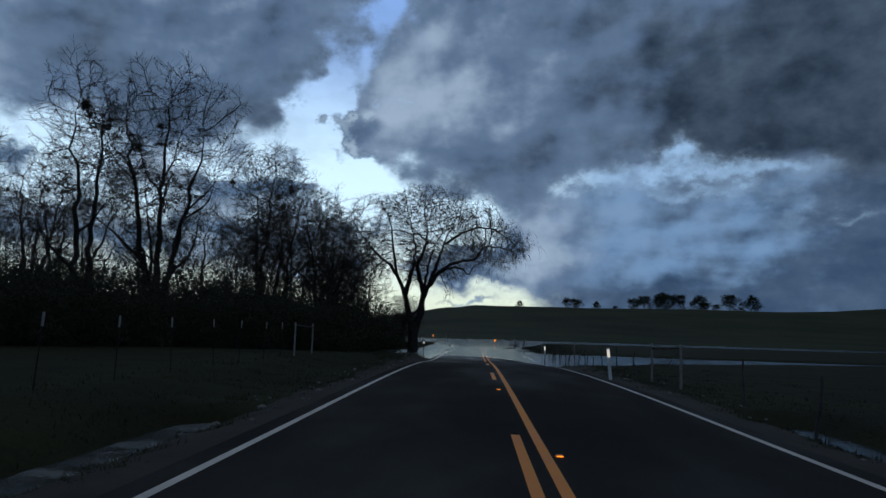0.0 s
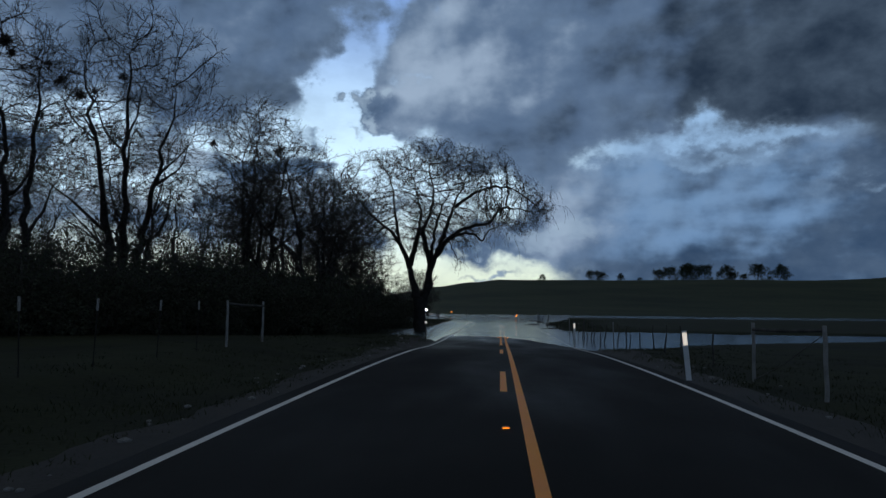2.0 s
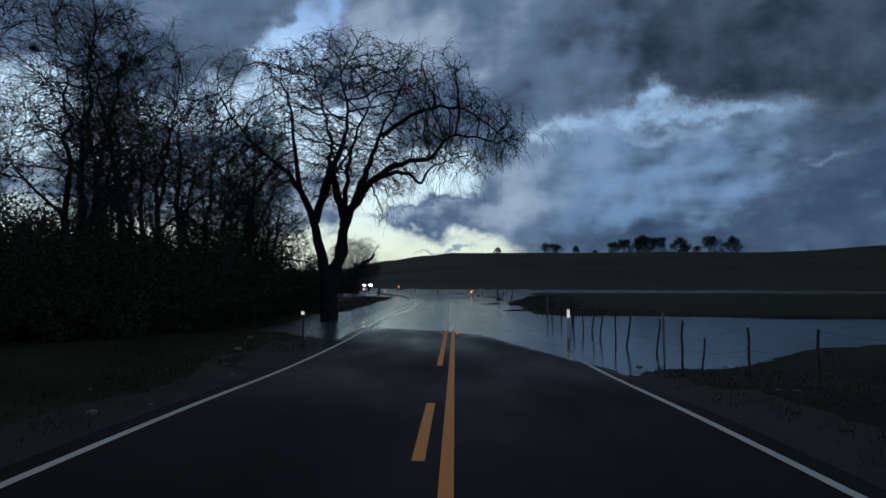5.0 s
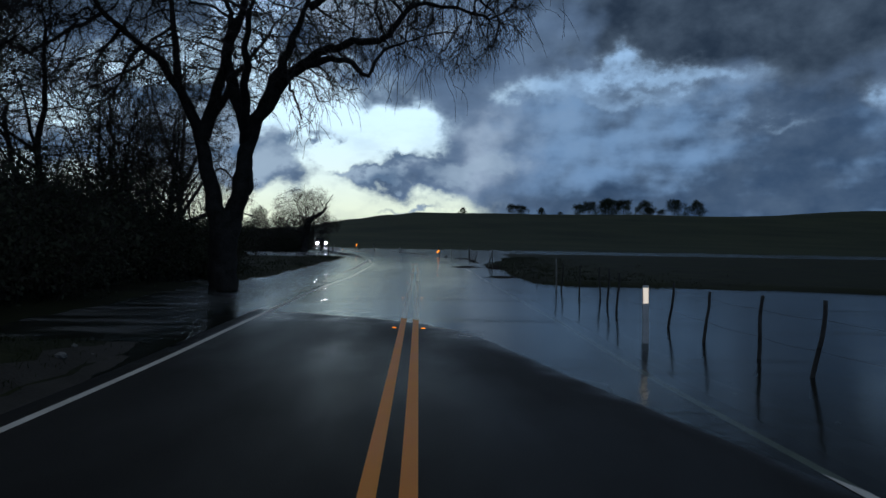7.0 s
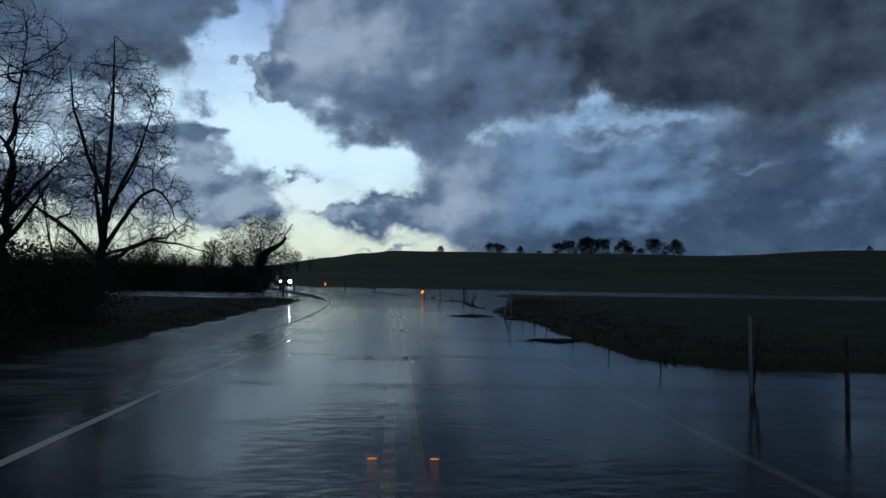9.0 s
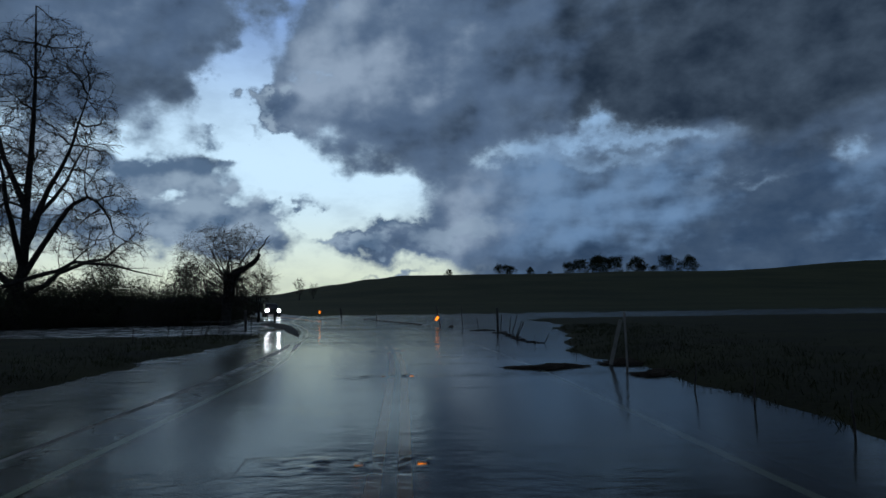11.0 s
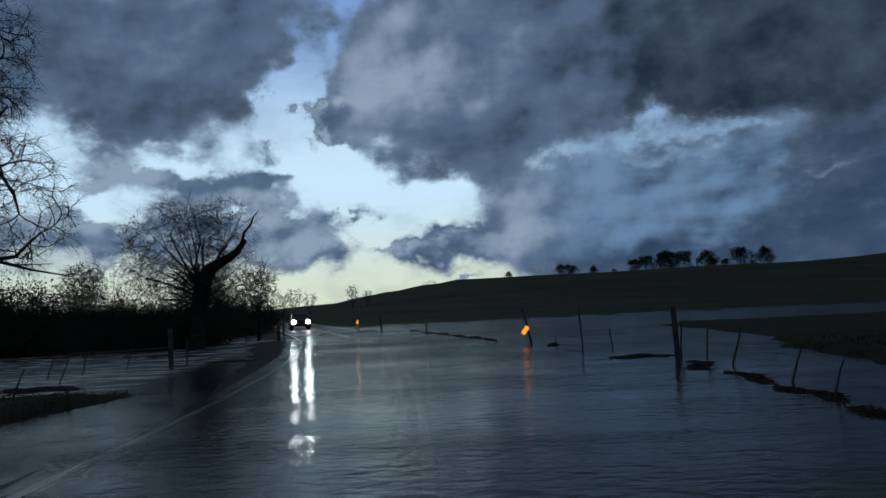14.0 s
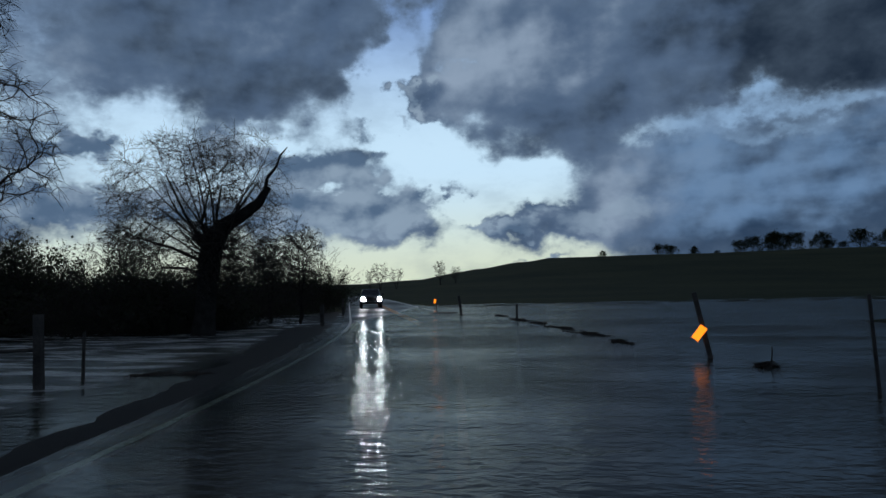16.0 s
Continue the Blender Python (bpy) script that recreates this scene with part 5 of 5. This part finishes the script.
def timber(x, y, height, wide, lean_x=0.0, lean_y=0.0, label="weathered square fence post", mat=None, foot=None, name="post"):
    bm = box(wide, wide, height + 0.4, (0, 0, -0.4), 0.012, 0.94)
    ob = part(name, bm, mat or M_POST)
    tagged(ob, label, "post")
    z = max(-0.2, ground_z(x, y)) if foot is None else foot
    ob.matrix_basis = Matrix.Translation((x, y, z)) @ Euler((lean_y, lean_x, 0.2)).to_matrix().to_4x4()
    return ob


def brace(x0, y0, x1, y1, h, label):
    """Two uprights with a rail between their heads and a slack wire: a corner of the fence."""
    root = tagged(new("fence_brace"), label, "fence")
    for i, (x, y) in enumerate(((x0, y0), (x1, y1))):
        ob = part("upright", post_mesh("upright", h, 0.038, 0.034, M_PALE, 60 + i), None, root)
        ob.location = (x, y, ground_z(x, y))
    a, b = Vector((x0, y0, ground_z(x0, y0) + h - 0.08)), Vector((x1, y1, ground_z(x1, y1) + h - 0.14))
    v, f = tubes([([a, a.lerp(b, 0.5) - Vector((0, 0, 0.02)), b], [0.035] * 3, 6)], cap=True)
    part("rail", mesh_of("rail", v, f, M_POST), None, root)
    v, f = tubes([([a - Vector((0, 0, 0.05)), a.lerp(b, 0.5) - Vector((0, 0, h * 0.5)), b - Vector((0, 0, h * 0.85))], [0.008] * 3, 4)])
    part("wire", mesh_of("brace_wire", v, f, M_WIRE), None, root)
    return root


brace(5.07, 16.1, 5.07, 19.3, 1.22, "pair of pale uprights with a head rail in the meadow fence")
brace(-7.7, 23.0, -7.7, 25.9, 1.27, "pair of pale uprights with a sagging rail before the brush")
# metal posts of the flooded stretch
for x, y, h in ((4.95, 36.3, 1.25), (4.92, 55.8, 1.2), (4.8, 75.4, 1.22)):
    root = tagged(new("metal_post"), "tall grey metal fence post", "post", "metal posts")
    bm = box(0.05, 0.008, h + 0.4, (0, 0, -0.4), 0.002)
    box(0.008, 0.04, h + 0.4, (0, 0.024, -0.4), 0.002, bm=bm)
    part("shaft", bm, M_PALE, root)
    for k in range(6):
        part("stud", box(0.02, 0.012, 0.012, (0, -0.008, 0.25 + 0.15 * k)), M_PALE, root)
    root.matrix_basis = pose(x, y, max(-0.1, ground_z(x, y)), 0, -1.5, 10)
timber(4.8, 95.5, 1.17, 0.10, -0.03, 0.0, "thick weathered corner post in the flood", foot=0.0)
old_post = timber(-8.65, 100.1, 1.18, 0.13, -0.02, 0.0, "dark wooden post with a rail standing in the flooded meadow", foot=0.0)
v, f = tubes([([Vector((0.05, 0.0, 0.62)), Vector((-1.3, 0.3, 0.60)), Vector((-2.9, 0.5, 0.64))], [0.035, 0.032, 0.028], 6)], cap=True)
part("rail", mesh_of("rail", v, f, M_POST), None, old_post)
timber(-8.55, 101.0, 0.85, 0.05, 0.02, 0.0, "thin dark stake beside the wooden post", foot=0.0)
timber(-10.6, 119.3, 0.95, 0.16, 0.0, 0.0, "dark post at the flooded verge", foot=0.0)
timber(-13.7, 132.2, 1.1, 0.14, 0.03, 0.0, "dark post at the flooded verge", foot=0.0)
timber(-6.25, 132.5, 1.15, 0.16, -0.12, 0.0, "dark leaning post in the flood", foot=0.0)
timber(-2.3, 122.5, 0.75, 0.09, 0.0, 0.0, "short dark post in the flood", foot=0.0)
timber(3.38, 99.6, 1.25, 0.04, -0.05, 0.0, "thin dark stake in the flood", foot=0.0)
# white-topped stakes along the brush
for i, y in enumerate((7.1, 9.6, 12.1, 14.7, 16.7, 19.1, 21.1)):
    root = tagged(new("marker_stake"), "dark stake with a white painted top", "post", "white-topped stakes")
    z = ground_z(-7.7, y)
    part("shaft", box(0.018, 0.018, 1.33, (0, 0, -0.3), 0.005), M_BARK, root)
    part("painted_top", box(0.034, 0.034, 0.23, (0, 0, 1.03), 0.006), M_PALE, root, "white painted top")
    root.matrix_basis = pose(-7.7, y, z, 2 * math.sin(3 * i), 3 * math.cos(5 * i), 0)
# drowned fence on the left bank
fence = fence_root("drowned wire fence leaning in the meadow left of the road".replace(" left of the road", ""))
feet = [stake(fence, x, y, 0.62, l, 0.1, i % 3, foot=-0.05) for i, (x, y, l) in enumerate(((-9.3, 85.6, 0.1), (-9.2, 89.1, 0.12), (-9.2, 90.6, 0.3), (-9.2, 93.6, 0.5), (-9.7, 96.3, 0.35), (-10.9, 97.6, 0.4), (-10.9, 99.2, 0.35), (-10.2, 100.6, 0.3)))]
wires(fence, feet, (0.2, 0.42, 0.6), 0.06)


# ---- road furniture ----
def delineator(x, y, height, lean_x, lean_y, colour, label, turn=0.0, shine=True, foot=None, wide=0.105, skin=None):
    """A thin flexible marker post with a strip of reflective sheeting near its head, which glows by itself."""
    root = tagged(new("delineator"), label, "marker post", "marker posts")
    bm = box(wide, 0.012, height + 0.3, (0, 0, -0.3), 0.004)
    box(0.012, 0.02, height + 0.25, (wide / 2 - 0.006, -0.012 + 0.024, -0.3), 0.003, bm=bm)
    box(0.012, 0.02, height + 0.25, (-wide / 2 + 0.006, -0.012 + 0.024, -0.3), 0.003, bm=bm)
    part("blade", bm, skin or M_PLASTIC, root)
    if shine:
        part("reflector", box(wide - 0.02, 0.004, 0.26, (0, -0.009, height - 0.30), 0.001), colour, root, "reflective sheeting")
    z = max(-0.12, ground_z(x, y)) if foot is None else foot
    root.matrix_basis = Matrix.Translation((x, y, z)) @ Euler((lean_y, lean_x, turn)).to_matrix().to_4x4()
    return root


delineator(3.70, 19.1, 1.03, -0.085, 0.0, M_WHITE_GLOW, "white plastic marker post leaning on the gravel verge")
delineator(3.98, 43.6, 1.05, -0.02, 0.0, M_WHITE_GLOW, "white plastic marker post standing in the edge of the flood", foot=-0.08)
delineator(4.60, 75.8, 0.87, 0.25, 0.0, M_WHITE_GLOW, "grey plastic marker post leaning hard in the flood", shine=False, foot=0.13, wide=0.08, skin=M_GREYED)
root = tagged(new("marker_stake"), "dark marker stake with a small square reflector", "marker post")
part("shaft", box(0.05, 0.05, 1.3, (0, 0, -0.3), 0.006), M_POST, root)
# glow added to this reflector; it is no lamp
part("reflector", box(0.085, 0.008, 0.085, (0, -0.03, 0.88), 0.002), M_WHITE_GLOW, root, "small square reflector")
root.location = (-3.85, 38.8, 0.1)


def amber_post(x, y, height, lean, tilt, label, plate_at):
    root = tagged(new("marker_post"), label, "marker post", "amber marker posts")
    part("shaft", box(0.09, 0.09, height + 0.4, (0, 0, -0.4), 0.01, 0.95), M_POST, root)
    # the plate emits, standing in for a returned headlight beam
    part("reflector", box(0.15, 0.012, 0.30, (0, -0.062, -0.15), 0.004, turn=None), M_AMBER_GLOW, root, "amber reflector plate").matrix_basis = Matrix.Translation((-0.10, -0.02, plate_at)) @ Matrix.Rotation(tilt, 4, "Y")
    root.matrix_basis = Matrix.Translation((x, y, 0)) @ Matrix.Rotation(lean, 4, "Y")


amber_post(2.38, 104.3, 1.3, -0.2, 0.85, "leaning dark post with a crooked amber reflector plate", 0.52)
amber_post(-9.8, 144.3, 0.9, 0.0, 0.2, "dark post with an amber reflector plate", 0.65)


def stud_mesh():
    bm = box(0.10, 0.10, 0.019, (0, 0, 0), 0.002, 0.62)
    me = bpy.data.meshes.new("stud_body")
    bm.to_mesh(me)
    bm.free()
    me.materials.append(M_AMBERBODY)
    lens = box(0.070, 0.004, 0.011, (0, 0, 0), 0.0)
    ml = bpy.data.meshes.new("stud_lens")
    lens.to_mesh(ml)
    lens.free()
    # the lens is given emission although it only reflects
    ml.materials.append(M_AMBER_GLOW)
    return me, ml


M_AMBERBODY = material("amber_stud", (0.35, 0.14, 0.03), (0.55, 0.24, 0.05), 0.5, 6.0, 0.1, 40.0)
stud_body, stud_lens = stud_mesh()
STUDS = [(0.27, 3.9), (-0.12, 12.2)] + [(s * 0.27, 45.1 + 7.32 * k) for k in range(6) for s in (-1, 1)]
for u, y in STUDS:
    root = tagged(new("road_stud"), "amber reflective road stud on the centre line", "road stud", "road studs")
    part("body", stud_body, None, root)
    part("lens", stud_lens, None, root, "amber lens").matrix_basis = pose(0, -0.046, 0.003, -30, 0, 0)
    z = road_z(y, u) + 0.004
    if y > 60:
        z = max(z, -0.012)
    root.matrix_basis = Matrix.Translation((road_x(y) + u, y, z)) @ Matrix.Rotation(-math.atan(road_slope(y)), 4, "Z") 


# the flood runs over the road to the left and breaks in small ripples at the studs
def wake(x, y, long, wide, seed):
    r = random.Random(seed)
    nx, ny = 44, 22
    v, f = [], []
    for j in range(ny + 1):
        for i in range(nx + 1):
            p, q = i / nx, 2 * j / ny - 1
            fade = min(1.0, 6 * p) * (1 - p) ** 0.8 * (1 - abs(q) ** 2)
            arms = math.exp(-((abs(q) - 0.75 * p ** 0.7) / 0.22) ** 2)
            h = 0.022 * fade * (arms * math.sin(16 * p + 4 * abs(q)) + 0.8 * wob(9 * p, 5 * q, 1.0, seed))
            v.append((0.12 - p * long, q * wide / 2 + 0.12 * wob(3 * p, 1.0, 1.0, seed + 5), -0.004 + 0.006 * (fade > 0) + h))
    for j in range(ny):
        for i in range(nx):
            k = j * (nx + 1) + i
            f.append((k, k + nx + 1, k + nx + 2, k + 1))
    ob = new("ripple", mesh_of("ripple", v, f, M_WATER, flat=False))
    tagged(ob, "ripples where flood water runs over a road stud", "water", kind="structure")
    ob.matrix_basis = pose(x, y, 0.0, 0, 0, r.uniform(-8, 8))


for k, (u, y) in enumerate(STUDS):
    if 58 < y < 92:
        wake(road_x(y) + u, y, 1.15 if u < 0 else 0.7, 0.75, 30 + k)


# ---- rafts of reeds and sticks left by the flood ----
def raft(x, y, long, wide, high, count, seed, label, turn=0.0):
    r = random.Random(seed)
    clumps = [r.uniform(-0.8, 0.8) for _ in range(5)] + [0.0]
    lines = []
    for _ in range(2 * count):
        a, d = r.choice(clumps) + r.gauss(0, 0.15), r.uniform(-0.7, 0.9)
        c = Vector((a * long / 2, (r.gauss(0, 0.45) + 0.8 * math.sin(5 * a + seed)) * wide / 2, 0.7 * high * min(1.0, max(0.0, r.gauss(0.3, 0.35))) * max(0.0, 1 - abs(a))))
        s = Vector((math.cos(d), math.sin(d), r.gauss(0, 0.10))) * r.uniform(0.05, 0.20)
        lines.append(([c - s, c + Vector((0, 0, 0.015)), c + s], [0.006, 0.010, 0.005], 3))
    v, f = tubes(lines)
    ob = new("reed_raft", mesh_of("reed_raft", v, f, M_TWIG))
    tagged(ob, label, "debris", "flood debris", kind="stuff")
    ob.matrix_basis = pose(x, y, 0.0, 0, 0, turn + r.uniform(-14, 14))


for i, (x, y, l, w, h, c) in enumerate(((3.2, 75.5, 1.8, 0.42, 0.10, 560), (4.9, 73.8, 1.2, 0.4, 0.10, 380), (4.95, 76.1, 1.0, 0.45, 0.15, 420), (4.6, 93.4, 2.4, 0.3, 0.06, 110), (4.65, 91.0, 2.2, 0.25, 0.05, 80), (4.55, 88.8, 2.2, 0.25, 0.04, 70), (4.45, 86.8, 2.0, 0.25, 0.04, 60), (4.6, 84.8, 1.6, 0.25, 0.04, 45),
                                        (4.2, 96.4, 1.4, 0.3, 0.07, 200), (1.1, 108.8, 2.4, 0.25, 0.06, 120), (0.5, 111.8, 3.0, 0.3, 0.07, 200), (-0.3, 115.2, 3.2, 0.3, 0.07, 200), (-1.2, 118.8, 3.2, 0.3, 0.08, 200), (-2.3, 123.2, 4.0, 0.3, 0.08, 240), (-3.5, 128.2, 4.0, 0.3, 0.09, 240), (-7.4, 101.9, 1.6, 0.15, 0.12, 45), (2.93, 102.7, 0.25, 0.15, 0.16, 30), (-7.3, 134.5, 2.6, 0.3, 0.09, 220),
                                        (4.1, 64.0, 1.4, 0.4, 0.08, 220), (-9.4, 94.8, 2.2, 0.5, 0.10, 280))):
    raft(x, y, l, w, h, c, 100 + i, "raft of dark reeds and sticks stranded by the flood", 86.0 if 84 < y < 94 and x > 4 else 103.0 if 108 < y < 130 else 0.0)


# ---- the oncoming car, set at the far side of the flood to fit the camera's view ----
def car(x, y, heading):
    root = tagged(new("car"), "dark oncoming pickup with bright headlamps lit in the flood", "car")
    bm = box(1.9, 4.6, 0.55, (0, 0, 0.42), 0.09, 0.96)
    box(1.84, 1.3, 0.18, (0, -1.5, 0.95), 0.06, 0.92, bm=bm)
    part("body", bm, M_CAR, root)
    part("cab", box(1.74, 1.9, 0.72, (0, 0.2, 0.96), 0.1, 0.8), M_CAR, root)
    part("windscreen", box(1.36, 0.03, 0.56, (0, 0, -0.28), 0.01), M_GLASS, root, "dark windscreen").matrix_basis = pose(0, -0.70, 1.33, -17, 0, 0)
    part("bumper", box(1.92, 0.22, 0.24, (0, -2.34, 0.38), 0.05), M_TYRE, root)
    part("grille", box(0.98, 0.06, 0.26, (0, -2.31, 0.68), 0.02), M_TYRE, root)
    for s in (-1, 1):
        bm = bmesh.new()
        bmesh.ops.create_cone(bm, cap_ends=True, segments=20, radius1=0.185, radius2=0.17, depth=0.05, matrix=Matrix.Rotation(radians(90), 4, "X"))
        part("headlamp", bm, M_LAMP, root, "lit headlamp").matrix_basis = pose(s * 0.70, -2.335, 0.80)
        part("wing_mirror", box(0.2, 0.1, 0.15, (s * 1.05, -0.6, 1.12), 0.03), M_CAR, root)
        for yy in (-1.45, 1.4):
            bm = bmesh.new()
            bmesh.ops.create_cone(bm, cap_ends=True, segments=24, radius1=0.36, radius2=0.36, depth=0.24, matrix=Matrix.Rotation(radians(90), 4, "Y"))
            bmesh.ops.bevel(bm, geom=[e for e in bm.edges if len(e.link_faces) == 2 and e.calc_face_angle(0) > 1], offset=0.04, segments=2, affect="EDGES")
            wheel = part("wheel", bm, M_TYRE, root)
            wheel.location = (s * 0.83, yy, 0.36)
            bm = bmesh.new()
            bmesh.ops.create_cone(bm, cap_ends=True, segments=16, radius1=0.2, radius2=0.18, depth=0.02, matrix=Matrix.Rotation(radians(90), 4, "Y"))
            rim = part("rim", bm, M_PALE, wheel)
            rim.location = (s * 0.125, 0, 0)
    root.matrix_basis = Matrix.Translation((x, y, road_z(y, -1.7) + 0.01)) @ Matrix.Rotation(heading, 4, "Z")


car(-16.7, 150.0, -math.atan(road_slope(150)))


# ---- grass: tufts of blades on the verges, the meadow's edge and the banks ----
def blades(name, seed, spots, label):
    r = random.Random(seed)
    v, f = [], []
    for x, y, n, h, spread in spots:
        for _ in range(n):
            px, py = x + r.gauss(0, spread), y + r.gauss(0, spread)
            z = ground_z(px, py)
            if z < -0.03 or abs(px - road_x(py)) < 3.62:
                continue
            w, hh = r.uniform(0, 6.28), h * r.uniform(0.5, 1.2)
            a = Vector((math.cos(w), math.sin(w), 0)) * r.uniform(0.004, 0.009)
            lean = Vector((r.gauss(0, 0.4), r.gauss(0, 0.4), 1)) * hh
            p = Vector((px, py, z - 0.02))
            k = len(v)
            m = p + lean * 0.55 + Vector((0, 0, 0.03 * hh))
            v += [p - a, p + a, m + a * 0.7, m - a * 0.7, p + lean - Vector((0, 0, 0.18 * hh))]
            f += [(k, k + 1, k + 2, k + 3), (k + 3, k + 2, k + 4)]
    tagged(new(name, mesh_of(name, v, f, M_BLADE)), label, "grass", kind="stuff")


M_BLADE = material("grass_blades", (0.014, 0.018, 0.009), (0.055, 0.060, 0.030), 0.9, 0.6, 0.1, 9.0, spec=0.08)
rng = random.Random(40)
spots = []
for _ in range(2600):
    side = rng.choice((-1, 1))
    y = rng.uniform(-3, 44)
    u = 4.0 + abs(rng.gauss(0, 2.6))
    spots.append((side * u, y, 11, rng.uniform(0.05, 0.14), 0.15))
for _ in range(1500):
    y = rng.uniform(57, 100)
    spots.append((4.7 + abs(rng.gauss(0, 3.0)) + 2.6 * step(y, 80, 90), y, 8, rng.uniform(0.08, 0.22), 0.16))
for _ in range(900):
    spots.append((-6.3 - abs(rng.gauss(0, 2.4)), rng.uniform(58, 95), 8, rng.uniform(0.08, 0.24), 0.16))
blades("grass", 41, spots, "dark wet winter grass on verges and banks")

# pale stones and litter of gravel along the asphalt
rng = random.Random(50)
bm = bmesh.new()
bmesh.ops.create_icosphere(bm, subdivisions=1, radius=1.0)
for vert in bm.verts:
    vert.co *= 1 + 0.28 * noise.noise(vert.co * 1.7)
    vert.co.z *= 0.6
stone_mesh = bpy.data.meshes.new("stone")
bm.to_mesh(stone_mesh)
bm.free()
stone_mesh.materials.append(M_STONE)
for i in range(110):
    side = rng.choice((-1, 1))
    y = rng.uniform(0, 42)
    x = side * rng.uniform(3.75, 5.2)
    ob = tagged(new("stone", stone_mesh), "pale broken stone lying on the gravel verge", "stone", "stones of the verge")
    size = rng.uniform(0.018, 0.05) if i > 14 else rng.uniform(0.06, 0.10)
    ob.matrix_basis = Matrix.Translation((x, y, ground_z(x, y) + 0.012 + 0.2 * size)) @ Matrix.Rotation(rng.uniform(0, 6.28), 4, "Z") @ Matrix.Scale(size, 4)
